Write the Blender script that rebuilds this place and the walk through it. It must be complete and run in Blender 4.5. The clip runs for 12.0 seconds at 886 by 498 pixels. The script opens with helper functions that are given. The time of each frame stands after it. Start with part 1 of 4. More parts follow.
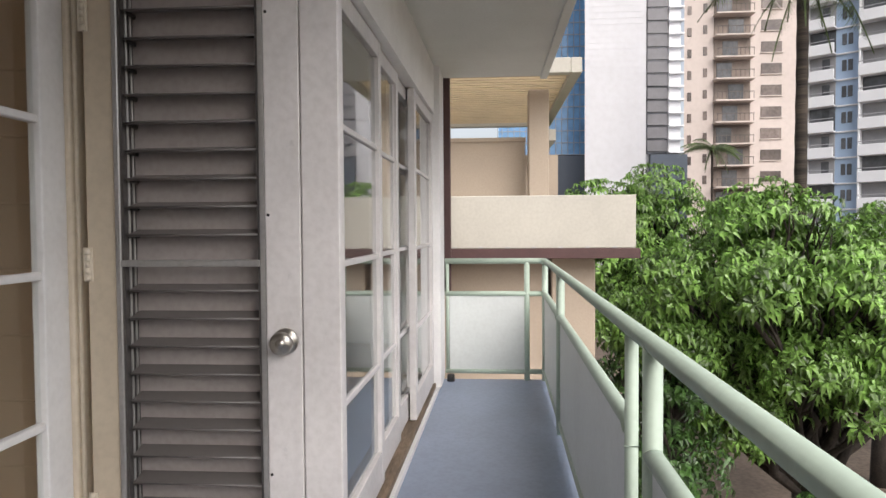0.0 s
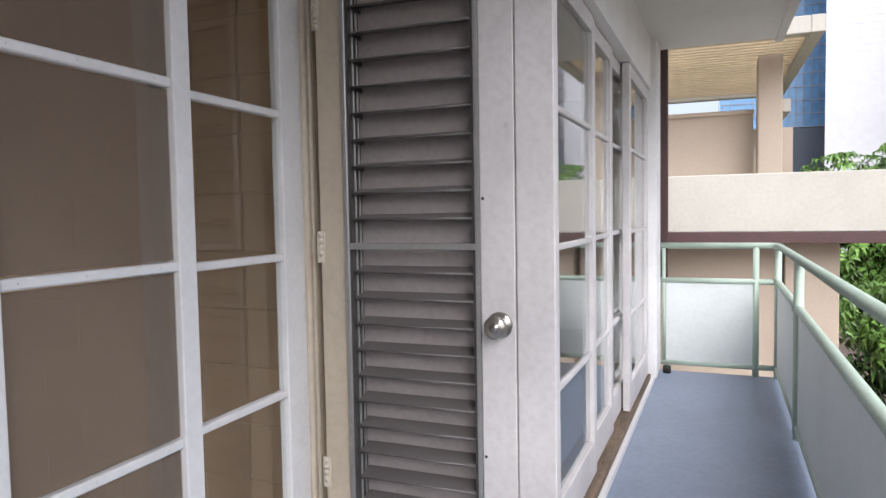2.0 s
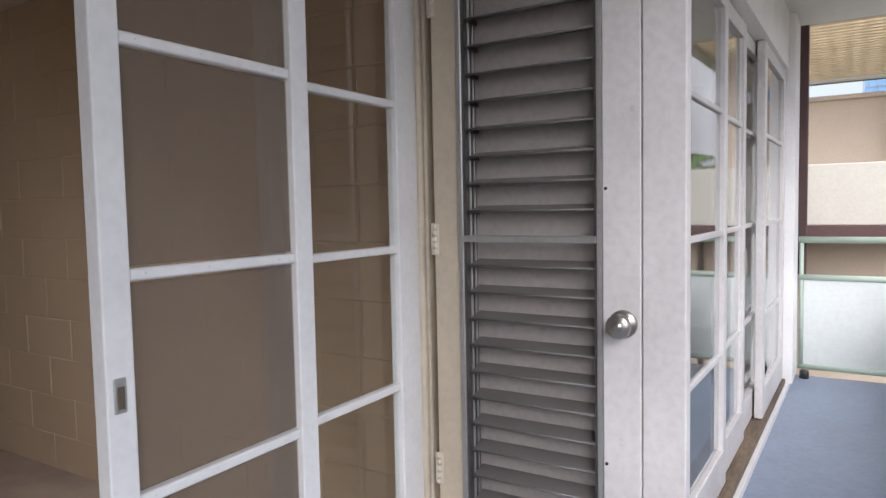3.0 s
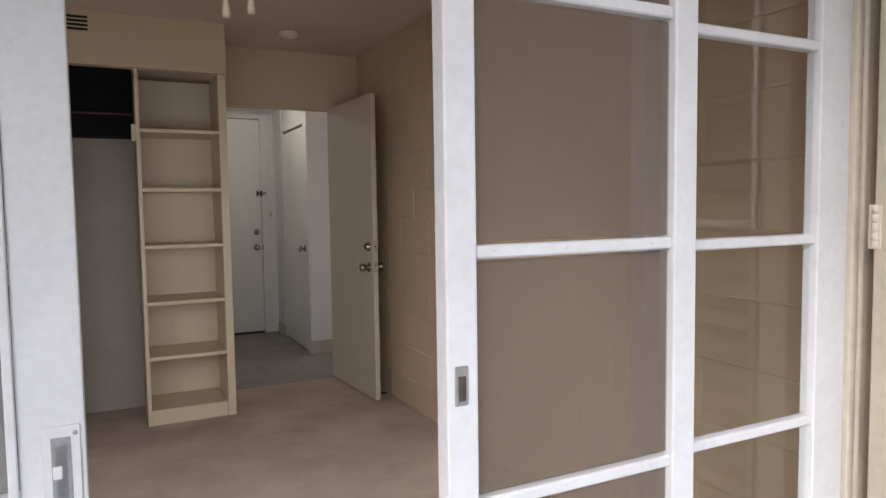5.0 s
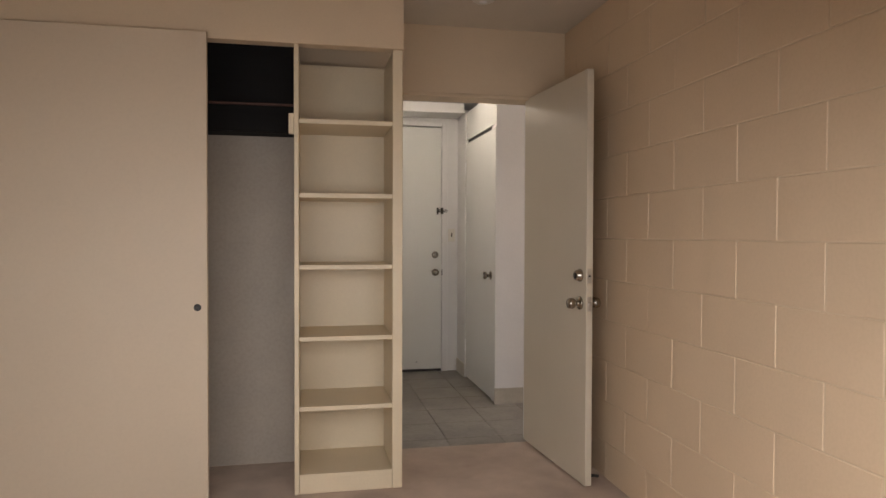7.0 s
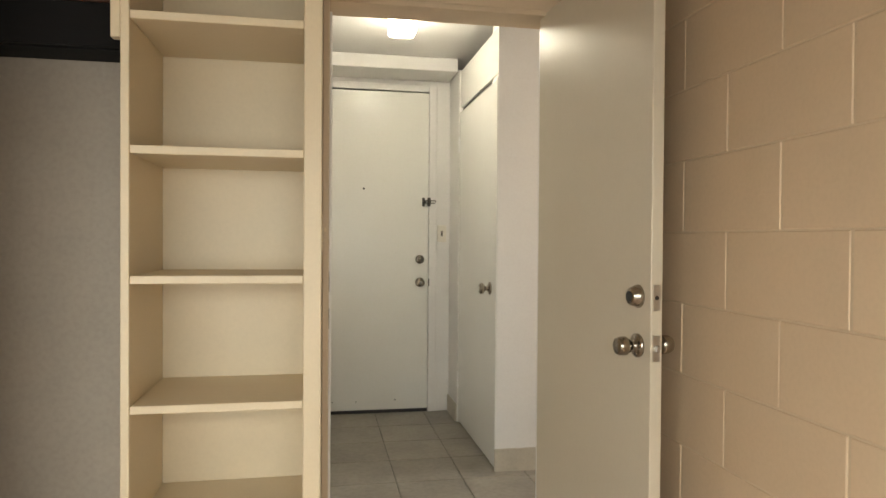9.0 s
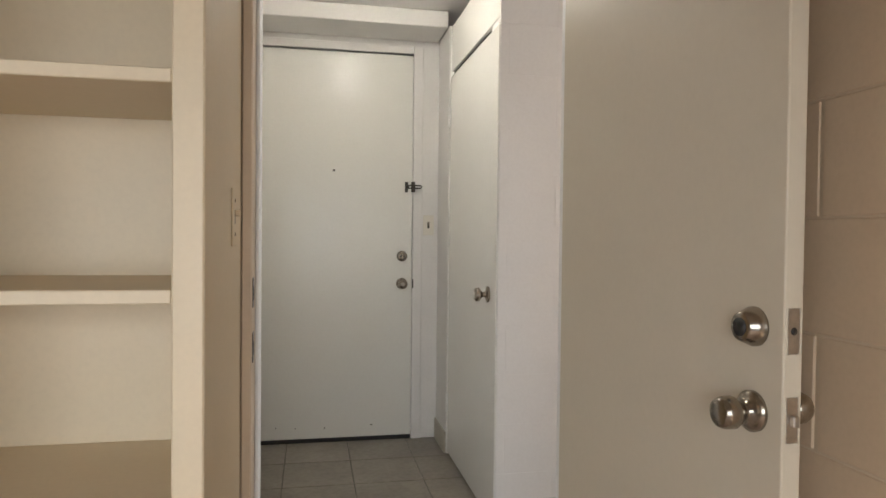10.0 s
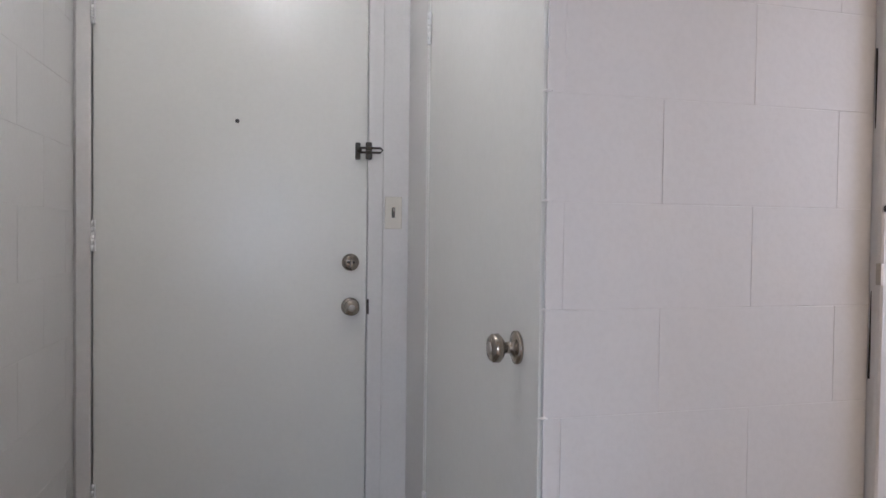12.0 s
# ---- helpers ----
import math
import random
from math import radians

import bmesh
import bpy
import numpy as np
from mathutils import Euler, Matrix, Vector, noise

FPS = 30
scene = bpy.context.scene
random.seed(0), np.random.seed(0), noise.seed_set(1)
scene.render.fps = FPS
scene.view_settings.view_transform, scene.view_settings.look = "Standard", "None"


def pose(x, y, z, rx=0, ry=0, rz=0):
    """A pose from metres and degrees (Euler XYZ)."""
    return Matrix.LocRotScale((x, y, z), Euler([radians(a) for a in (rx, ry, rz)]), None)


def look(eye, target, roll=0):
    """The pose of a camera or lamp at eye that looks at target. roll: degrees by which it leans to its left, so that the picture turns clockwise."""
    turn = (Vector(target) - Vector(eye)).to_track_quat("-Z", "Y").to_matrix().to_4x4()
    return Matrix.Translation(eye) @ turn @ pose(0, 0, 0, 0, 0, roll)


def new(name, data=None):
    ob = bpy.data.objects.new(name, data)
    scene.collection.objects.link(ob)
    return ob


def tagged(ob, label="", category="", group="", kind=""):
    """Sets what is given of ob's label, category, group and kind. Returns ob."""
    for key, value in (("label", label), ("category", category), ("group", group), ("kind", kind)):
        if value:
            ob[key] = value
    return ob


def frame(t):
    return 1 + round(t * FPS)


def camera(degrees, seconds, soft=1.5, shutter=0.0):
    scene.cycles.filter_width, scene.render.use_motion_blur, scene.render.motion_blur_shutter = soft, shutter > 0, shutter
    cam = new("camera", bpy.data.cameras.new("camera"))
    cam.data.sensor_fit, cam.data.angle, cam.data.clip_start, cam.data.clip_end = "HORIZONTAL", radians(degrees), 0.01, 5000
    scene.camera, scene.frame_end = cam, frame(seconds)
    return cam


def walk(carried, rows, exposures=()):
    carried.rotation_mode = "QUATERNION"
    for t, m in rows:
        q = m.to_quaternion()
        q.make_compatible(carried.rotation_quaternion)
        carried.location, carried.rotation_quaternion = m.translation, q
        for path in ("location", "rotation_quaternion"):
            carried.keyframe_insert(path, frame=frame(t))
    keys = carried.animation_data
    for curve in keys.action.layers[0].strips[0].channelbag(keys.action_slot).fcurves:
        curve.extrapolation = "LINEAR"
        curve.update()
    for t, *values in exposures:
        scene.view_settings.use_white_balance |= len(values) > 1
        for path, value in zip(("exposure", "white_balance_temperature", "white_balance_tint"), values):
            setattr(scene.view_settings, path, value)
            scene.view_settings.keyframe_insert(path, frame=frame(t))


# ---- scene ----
# camera and its walk
PATH = [
    (0, (-0.775, -7.205, 1.328), (1.219, -7.063, 1.262), -0.4),
    (0.5, (-0.761, -7.196, 1.326), (1.216, -6.904, 1.246), -0.6),
    (1, (-0.753, -7.19, 1.328), (1.195, -6.748, 1.235), -0.7),
    (1.5, (-0.743, -7.185, 1.329), (1.165, -6.593, 1.227), -0.8),
    (2, (-0.73, -7.177, 1.326), (1.125, -6.437, 1.219), -1.0),
    (2.5, (-0.708, -7.165, 1.324), (1.079, -6.274, 1.213), -1.2),
    (4.5, (-0.545, -7.035, 1.308), (0.664, -5.449, 1.159), -0.7),
    (5, (-0.49, -6.985, 1.293), (0.395, -5.196, 1.162), -0.8),
    (5.5, (-0.381, -6.813, 1.28), (0.214, -4.907, 1.164), -0.8),
    (6, (-0.274, -6.53, 1.25), (0.165, -4.58, 1.157), -0.5),
    (6.5, (-0.29, -6.209, 1.231), (0.114, -4.251, 1.166), -0.1),
    (8.5, (0.009, -4.907, 1.192), (0.382, -2.942, 1.174), 0.6),
    (9, (0.161, -4.541, 1.177), (0.522, -2.574, 1.151), 0.4),
    (9.5, (0.202, -4.192, 1.188), (0.634, -2.24, 1.127), 0.9),
    (10, (0.325, -3.785, 1.168), (0.712, -1.823, 1.126), 0.6),
    (10.5, (0.404, -3.43, 1.165), (0.698, -1.452, 1.149), 0.1),
    (11, (0.461, -3.034, 1.178), (0.784, -1.06, 1.143), 0.1),
    (11.5, (0.523, -2.698, 1.163), (0.87, -0.729, 1.117), 0.4),
    (12, (0.572, -2.372, 1.148), (1.061, -0.433, 1.104), 0.7),
]
cam = camera(67.1, 12.0, soft=1.5)
EXPOSE = [(0, 0.25, 6600, 12), (1.0, 0.43, 6300, 14), (2.5, 0.5, 6100, 13), (4.5, 0.84, 6200, 14), (5.5, 1.36, 6350, 13), (6.0, 1.4, 6500, 14), (6.5, 1.5, 6750, 16), (8.5, 2.4, 6950, 7), (9.5, 2.4, 7200, 3), (10.0, 2.25, 6350, 9), (10.5, 2.38, 5600, 9), (11.0, 2.24, 5450, 9), (11.5, 2.14, 5450, 12), (12.0, 2.18, 5450, 15)]
walk(cam, [(t, look(eye, target, roll)) for t, eye, target, roll in PATH], EXPOSE)

# world and sun: bright overcast sky
world = bpy.data.worlds.new("sky")
scene.world = world
world.use_nodes = True
wn = world.node_tree
sky = wn.nodes.new("ShaderNodeTexSky")
sky.sky_type = "NISHITA"
sky.sun_disc = False
sky.sun_elevation, sky.sun_rotation = radians(44), radians(240)
sky.air_density, sky.dust_density = 1.0, 3.0
haze = wn.nodes.new("ShaderNodeHueSaturation")
haze.inputs["Saturation"].default_value = 0.4
wn.links.new(sky.outputs[0], haze.inputs["Color"])
wn.links.new(haze.outputs[0], wn.nodes["Background"].inputs[0])
wn.nodes["Background"].inputs[1].default_value = 0.15
sun = new("sun", bpy.data.lights.new("sun", "SUN"))
sun.data.energy, sun.data.angle, sun.data.color = 2.8, radians(60), (1.0, 0.97, 0.94)
sun.matrix_world = look((0, 0, 0), (0.62, 0.36, -0.69))
hall_bulb = new("hall_bulb", bpy.data.lights.new("hall_bulb", "POINT"))
hall_bulb.data.energy, hall_bulb.data.shadow_soft_size, hall_bulb.data.color = 0.033, 0.05, (1.0, 0.93, 0.78)
hall_bulb.location = (0.58, -1.03, 2.21)

# daylight that comes in through the glass doors
daylight = new("daylight", bpy.data.lights.new("daylight", "AREA"))
daylight.data.shape, daylight.data.size, daylight.data.size_y = "RECTANGLE", 2.5, 1.1
daylight.data.energy, daylight.data.color = 6.9, (0.93, 0.97, 1.0)
daylight.data.spread = radians(152)
daylight.matrix_world = look((-0.42, -5.2, 1.15), (-0.32, -3.2, -0.3))
# daylight from the window of the space past the pier
side_light = new("side_daylight", bpy.data.lights.new("side_daylight", "AREA"))
side_light.data.shape, side_light.data.size, side_light.data.size_y = "RECTANGLE", 0.7, 1.1
side_light.data.energy, side_light.data.color = 3.7, (0.93, 0.94, 1.0)
side_light.matrix_world = look((2.99, -1.62, 1.45), (1.2, -1.5, 0.8))


# ---------------------------------------------------------------- materials
def mat(name, color, rough=0.6, metal=0.0, vary=0.12, big=1.5, fine=60.0, bump=0.1, tint=None, spots=0.0, spec=0.5, stretch=(1, 1, 1), per_object=0.0, coat=0.0):
    """A surface with broad stains and fine grain, sized in metres."""
    m = bpy.data.materials.new(name)
    m.use_nodes = True
    nt = m.node_tree
    n, l = nt.nodes, nt.links
    b = n["Principled BSDF"]
    geo = n.new("ShaderNodeNewGeometry")
    mp = n.new("ShaderNodeMapping")
    mp.inputs["Scale"].default_value = stretch
    l.new(geo.outputs["Position"], mp.inputs[0])
    a = n.new("ShaderNodeTexNoise")
    a.inputs["Scale"].default_value, a.inputs["Detail"].default_value, a.inputs["Roughness"].default_value = big, 5, 0.6
    l.new(mp.outputs[0], a.inputs["Vector"])
    g = n.new("ShaderNodeTexNoise")
    g.inputs["Scale"].default_value, g.inputs["Detail"].default_value = fine, 4
    l.new(mp.outputs[0], g.inputs["Vector"])
    dark = tint or tuple(c * (1 - vary * 1.6) for c in color)
    lite = tuple(min(1, c * (1 + vary * 0.6)) for c in color)
    r1 = n.new("ShaderNodeValToRGB")
    r1.color_ramp.elements[0].position, r1.color_ramp.elements[1].position = 0.3, 0.66
    r1.color_ramp.elements[0].color, r1.color_ramp.elements[1].color = (*dark, 1), (*lite, 1)
    l.new(a.outputs["Fac"], r1.inputs[0])
    mix = n.new("ShaderNodeMix")
    mix.data_type, mix.blend_type = "RGBA", "MULTIPLY"
    mix.inputs["Factor"].default_value = min(1, vary * 2.5)
    r2 = n.new("ShaderNodeValToRGB")
    r2.color_ramp.elements[0].position, r2.color_ramp.elements[1].position = 0.3, 0.6
    r2.color_ramp.elements[0].color = (0.6, 0.58, 0.55, 1)
    l.new(g.outputs["Fac"], r2.inputs[0])
    l.new(r1.outputs[0], mix.inputs["A"])
    l.new(r2.outputs[0], mix.inputs["B"])
    out = mix.outputs["Result"]
    if per_object:
        oi = n.new("ShaderNodeObjectInfo")
        mr = n.new("ShaderNodeMapRange")
        mr.inputs["To Min"].default_value, mr.inputs["To Max"].default_value = 1 - per_object, 1 + per_object * 0.5
        l.new(oi.outputs["Random"], mr.inputs["Value"])
        mo = n.new("ShaderNodeMix")
        mo.data_type, mo.blend_type = "RGBA", "MULTIPLY"
        mo.inputs["Factor"].default_value = 1
        l.new(out, mo.inputs["A"])
        l.new(mr.outputs[0], mo.inputs["B"])
        out = mo.outputs["Result"]
    if spots:
        s = n.new("ShaderNodeTexNoise")
        s.inputs["Scale"].default_value, s.inputs["Detail"].default_value, s.inputs["Roughness"].default_value = 9, 8, 0.7
        l.new(geo.outputs["Position"], s.inputs["Vector"])
        rs = n.new("ShaderNodeValToRGB")
        rs.color_ramp.elements[0].position, rs.color_ramp.elements[1].position = 0.66, 0.74
        l.new(s.outputs["Fac"], rs.inputs[0])
        ms = n.new("ShaderNodeMix")
        ms.data_type = "RGBA"
        ml = n.new("ShaderNodeMath")
        ml.operation = "MULTIPLY"
        ml.inputs[1].default_value = spots
        l.new(rs.outputs[0], ml.inputs[0])
        l.new(ml.outputs[0], ms.inputs["Factor"])
        l.new(out, ms.inputs["A"])
        ms.inputs["B"].default_value = (*(c * 0.45 for c in color), 1)
        out = ms.outputs["Result"]
    l.new(out, b.inputs["Base Color"])
    rr = n.new("ShaderNodeMapRange")
    rr.inputs["To Min"].default_value, rr.inputs["To Max"].default_value = max(0.03, rough - (0.08 if rough > 0.4 else 0.025)), min(1, rough + (0.1 if rough > 0.4 else 0.03))
    l.new(a.outputs["Fac"], rr.inputs["Value"])
    l.new(rr.outputs[0], b.inputs["Roughness"])
    b.inputs["Metallic"].default_value = metal
    b.inputs["Specular IOR Level"].default_value = spec
    b.inputs["Coat Weight"].default_value = coat
    if bump:
        bp = n.new("ShaderNodeBump")
        bp.inputs["Strength"].default_value, bp.inputs["Distance"].default_value = bump, 0.004
        l.new(g.outputs["Fac"], bp.inputs["Height"])
        l.new(bp.outputs[0], b.inputs["Normal"])
    return m


def glass(name, tint=(0.9, 0.95, 0.93), rough=0.02):
    m = bpy.data.materials.new(name)
    m.use_nodes = True
    b = m.node_tree.nodes["Principled BSDF"]
    b.inputs["Base Color"].default_value = (*tint, 1)
    b.inputs["Roughness"].default_value = rough
    b.inputs["Transmission Weight"].default_value = 1.0
    b.inputs["IOR"].default_value = 1.45
    return m


def mesh_screen(name, color, cover):
    """Insect screen: fine wires, with the view going on between them."""
    m = bpy.data.materials.new(name)
    m.use_nodes = True
    n, l = m.node_tree.nodes, m.node_tree.links
    b = n["Principled BSDF"]
    b.inputs["Base Color"].default_value = (*color, 1)
    b.inputs["Roughness"].default_value = 0.7
    geo = n.new("ShaderNodeNewGeometry")
    no = n.new("ShaderNodeTexNoise")
    no.inputs["Scale"].default_value, no.inputs["Detail"].default_value = 1.7, 6
    l.new(geo.outputs["Position"], no.inputs["Vector"])
    mr = n.new("ShaderNodeMapRange")
    mr.inputs["To Min"].default_value, mr.inputs["To Max"].default_value = cover - 0.08, cover + 0.08
    l.new(no.outputs["Fac"], mr.inputs["Value"])
    tr = n.new("ShaderNodeBsdfTransparent")
    mx = n.new("ShaderNodeMixShader")
    l.new(mr.outputs[0], mx.inputs[0])
    l.new(tr.outputs[0], mx.inputs[1])
    l.new(b.outputs[0], mx.inputs[2])
    l.new(mx.outputs[0], n["Material Output"].inputs[0])
    return m


def lamp_mat(name, color, strength):
    m = bpy.data.materials.new(name)
    m.use_nodes = True
    b = m.node_tree.nodes["Principled BSDF"]
    b.inputs["Base Color"].default_value = (0.9, 0.88, 0.82, 1)
    b.inputs["Emission Color"].default_value = (*color, 1)
    b.inputs["Emission Strength"].default_value = strength
    return m


CREAM = mat("cream_wall_paint", (0.645, 0.51, 0.36), 0.62, vary=0.03, big=1.2, fine=120, bump=0.05)
BLOCK = mat("cream_block_paint", (0.66, 0.50, 0.34), 0.55, vary=0.035, big=1.6, fine=90, bump=0.1, per_object=0.02)
HALLW = mat("white_block_paint", (0.74, 0.72, 0.70), 0.5, vary=0.03, big=1.5, fine=90, bump=0.07, per_object=0.008)
CEIL = mat("ceiling_paint", (0.62, 0.55, 0.46), 0.8, vary=0.05, fine=80, bump=0.25)
LCEIL = mat("lanai_ceiling_paint", (0.72, 0.73, 0.70), 0.7, vary=0.05, big=2.0, fine=70, bump=0.15)
SHELFP = mat("shelf_cream_paint", (0.70, 0.585, 0.415), 0.45, vary=0.03, big=2.5, fine=100, bump=0.02)
DOORP = mat("beige_door_enamel", (0.60, 0.53, 0.42), 0.3, vary=0.02, big=1.3, fine=70, bump=0.02)
PANELP = mat("closet_panel_paint", (0.62, 0.505, 0.375), 0.5, vary=0.025, big=1.0, fine=80, bump=0.03)
EDOOR = mat("white_door_enamel", (0.77, 0.76, 0.72), 0.25, vary=0.02, big=1.1, fine=60, bump=0.05)
TRIMW = mat("white_trim_paint", (0.85, 0.84, 0.83), 0.45, vary=0.05, big=4, fine=60, bump=0.12, spots=0.25)
TRIMG = mat("weathered_white_paint", (0.70, 0.67, 0.66), 0.5, vary=0.09, big=3, fine=50, bump=0.18, spots=0.35)
TANL = mat("cream_jamb_paint", (0.70, 0.62, 0.50), 0.5, vary=0.08, big=3, fine=50, bump=0.12, spots=0.25)
TANJ = mat("tan_jamb_paint", (0.60, 0.51, 0.39), 0.5, vary=0.08, big=3, fine=50, bump=0.12, spots=0.25)
CARPET = mat("taupe_carpet", (0.60, 0.475, 0.39), 0.95, vary=0.15, big=2.6, fine=260, bump=0.9, spec=0.1)
TILE = mat("grey_floor_tile", (0.28, 0.25, 0.21), 0.4, vary=0.16, big=4, fine=40, bump=0.05, per_object=0.06)
GROUT = mat("tile_grout", (0.17, 0.16, 0.14), 0.8, vary=0.1)
SKIRT = mat("base_tile", (0.50, 0.45, 0.37), 0.4, vary=0.08, big=6)
DECK = mat("blue_grey_deck_paint", (0.27, 0.32, 0.42), 0.42, vary=0.1, big=1.6, fine=40, bump=0.12)
RAILP = mat("pale_green_rail_paint", (0.45, 0.545, 0.455), 0.5, vary=0.06, big=5, fine=50, bump=0.06, spots=0.2)
RPANEL = mat("white_rail_panel", (0.72, 0.75, 0.73), 0.45, vary=0.05, big=2, fine=40, bump=0.06)
STEEL = mat("brushed_steel", (0.55, 0.52, 0.48), 0.28, metal=1.0, vary=0.1, fine=200, bump=0.03)
BRASSY = mat("aged_nickel", (0.40, 0.355, 0.30), 0.2, metal=1.0, vary=0.15, fine=150, bump=0.03)
LOUV = mat("grey_louvre_blade", (0.16, 0.145, 0.14), 0.3, vary=0.06, big=2.0, fine=50, bump=0.03)
ALU = mat("aluminium_track", (0.50, 0.49, 0.48), 0.4, metal=0.7, vary=0.1, fine=80)
GUNM = mat("tarnished_gunmetal", (0.10, 0.092, 0.08), 0.3, metal=1.0, vary=0.25, fine=150, bump=0.05)
DARKM = mat("dark_metal", (0.03, 0.028, 0.026), 0.5, vary=0.2)
BLACK = mat("slot_shade_black", (0.012, 0.011, 0.01), 0.9, vary=0.2)
# dark board colour, taken near black to hold the closet's shade
DARKW = mat("dark_board_and_shade", (0.003, 0.002, 0.002), 0.9, vary=0.3, big=6, fine=60, stretch=(1, 1, 8))
REDW = mat("reddish_wood_rod", (0.10, 0.038, 0.024), 0.5, vary=0.25, big=6)
WOODS = mat("bare_sill_wood", (0.22, 0.16, 0.11), 0.7, vary=0.35, big=9, fine=60, stretch=(0.3, 2, 2), bump=0.3)
BROWN = mat("brown_fascia_paint", (0.085, 0.042, 0.04), 0.5, vary=0.15, big=3)
BEIGE = mat("beige_stucco", (0.45, 0.37, 0.29), 0.8, vary=0.06, big=0.8, fine=40, bump=0.25)
CREAMP = mat("cream_parapet_paint", (0.50, 0.475, 0.415), 0.75, vary=0.07, big=1.3, fine=30, bump=0.2, spots=0.12)
PANE = glass("window_glass", (0.93, 0.96, 0.95))
SCREEN = mesh_screen("insect_screen", (0.22, 0.165, 0.12), 0.60)
SCREENG = mesh_screen("grey_screen", (0.34, 0.32, 0.31), 0.42)
PLATE = mat("ivory_plastic", (0.72, 0.68, 0.6), 0.35, vary=0.03)
GLOW = lamp_mat("lamp_glass", (1.0, 0.93, 0.80), 7.4)


# ---------------------------------------------------------------- mesh tools
HOME = {}


def box(bm, x0, x1, y0, y1, z0, z1, bevel=0.0, segs=1):
    vs = [bm.verts.new(p) for p in ((x0, y0, z0), (x1, y0, z0), (x1, y1, z0), (x0, y1, z0), (x0, y0, z1), (x1, y0, z1), (x1, y1, z1), (x0, y1, z1))]
    fs = [bm.faces.new([vs[i] for i in f]) for f in ((3, 2, 1, 0), (4, 5, 6, 7), (0, 1, 5, 4), (1, 2, 6, 5), (2, 3, 7, 6), (3, 0, 4, 7))]
    if bevel:
        es = list({e for f in fs for e in f.edges})
        bmesh.ops.bevel(bm, geom=es, offset=bevel, segments=segs, affect="EDGES", profile=0.5)
    return bm


def B(*a, **k):
    return box(bmesh.new(), *a, **k)


def tube(bm, pts, r, n=12, cap=True, radii=None):
    """A round bar along a line of points."""
    pts = [Vector(p) for p in pts]
    rings = []
    for i, p in enumerate(pts):
        d = (pts[min(i + 1, len(pts) - 1)] - pts[max(i - 1, 0)]).normalized()
        up = Vector((0, 0, 1)) if abs(d.z) < 0.9 else Vector((1, 0, 0))
        a = d.cross(up).normalized()
        b = d.cross(a)
        rr = radii[i] if radii else r
        rings.append([bm.verts.new(p + (a * math.cos(t) + b * math.sin(t)) * rr) for t in (2 * math.pi * k / n for k in range(n))])
    for r0, r1 in zip(rings, rings[1:]):
        for k in range(n):
            bm.faces.new((r0[k], r0[(k + 1) % n], r1[(k + 1) % n], r1[k])).smooth = True
    if cap:
        bm.faces.new(rings[0][::-1])
        bm.faces.new(rings[-1])
    return bm


def lathe(bm, at, axis, profile, n=20):
    """A turned shape: profile is (distance along axis, radius)."""
    d = Vector(axis).normalized()
    up = Vector((0, 0, 1)) if abs(d.z) < 0.9 else Vector((1, 0, 0))
    a = d.cross(up).normalized()
    b = d.cross(a)
    rings = [[bm.verts.new(Vector(at) + d * s + (a * math.cos(t) + b * math.sin(t)) * max(r, 1e-4)) for t in (2 * math.pi * k / n for k in range(n))] for s, r in profile]
    for r0, r1 in zip(rings, rings[1:]):
        for k in range(n):
            bm.faces.new((r0[k], r0[(k + 1) % n], r1[(k + 1) % n], r1[k])).smooth = True
    bm.faces.new(rings[0][::-1])
    bm.faces.new(rings[-1])
    return bm


def finish(bm, name, material, at):
    bmesh.ops.recalc_face_normals(bm, faces=bm.faces)
    bmesh.ops.translate(bm, verts=bm.verts, vec=-Vector(at))
    me = bpy.data.meshes.new(name)
    bm.to_mesh(me)
    bm.free()
    me.materials.append(material)
    return me


def solid(name, bm, material, at=(0, 0, 0), label="", category="", group="", kind=""):
    """A top-level thing of one mesh, given in world metres."""
    ob = new(name, finish(bm, name, material, at))
    ob.location = at
    HOME[ob] = Vector(at)
    return tagged(ob, label, category, group, kind)


def structure(name, bm, material, label="", category=""):
    return solid(name, bm, material, (0, 0, 0), label, category, "", "structure")


def thing(name, at, label, category, group="", kind=""):
    ob = new(name)
    ob.empty_display_size = 0.1
    ob.location = at
    HOME[ob] = Vector(at)
    return tagged(ob, label, category, group, kind)


def part(name, bm, material, parent, label=""):
    """One mesh, given in world metres, as a child of a thing or a part."""
    ob = new(name, finish(bm, name, material, HOME[parent]))
    ob.parent = parent
    HOME[ob] = HOME[parent]
    if label:
        ob["label"] = label
    return ob


def piece(name, me, at, parent, rot=0.0):
    """One of many alike pieces on shared mesh data."""
    ob = new(name, me)
    ob.parent = parent
    ob.location = Vector(at) - HOME[parent]
    if rot:
        ob.rotation_euler[2] = rot
    return ob


def bevelled_mesh(name, sx, sy, sz, material, bevel):
    return finish(B(-sx / 2, sx / 2, -sy / 2, sy / 2, -sz / 2, sz / 2, bevel=bevel), name, material, (0, 0, 0))


def sloped(bm, corners, z0, z1):
    """An upright prism over a plan of corners."""
    lo = [bm.verts.new((x, y, z0)) for x, y in corners]
    hi = [bm.verts.new((x, y, z1)) for x, y in corners]
    bm.faces.new(lo[::-1])
    bm.faces.new(hi)
    k = len(corners)
    for i in range(k):
        bm.faces.new((lo[i], lo[(i + 1) % k], hi[(i + 1) % k], hi[i]))
    return bm


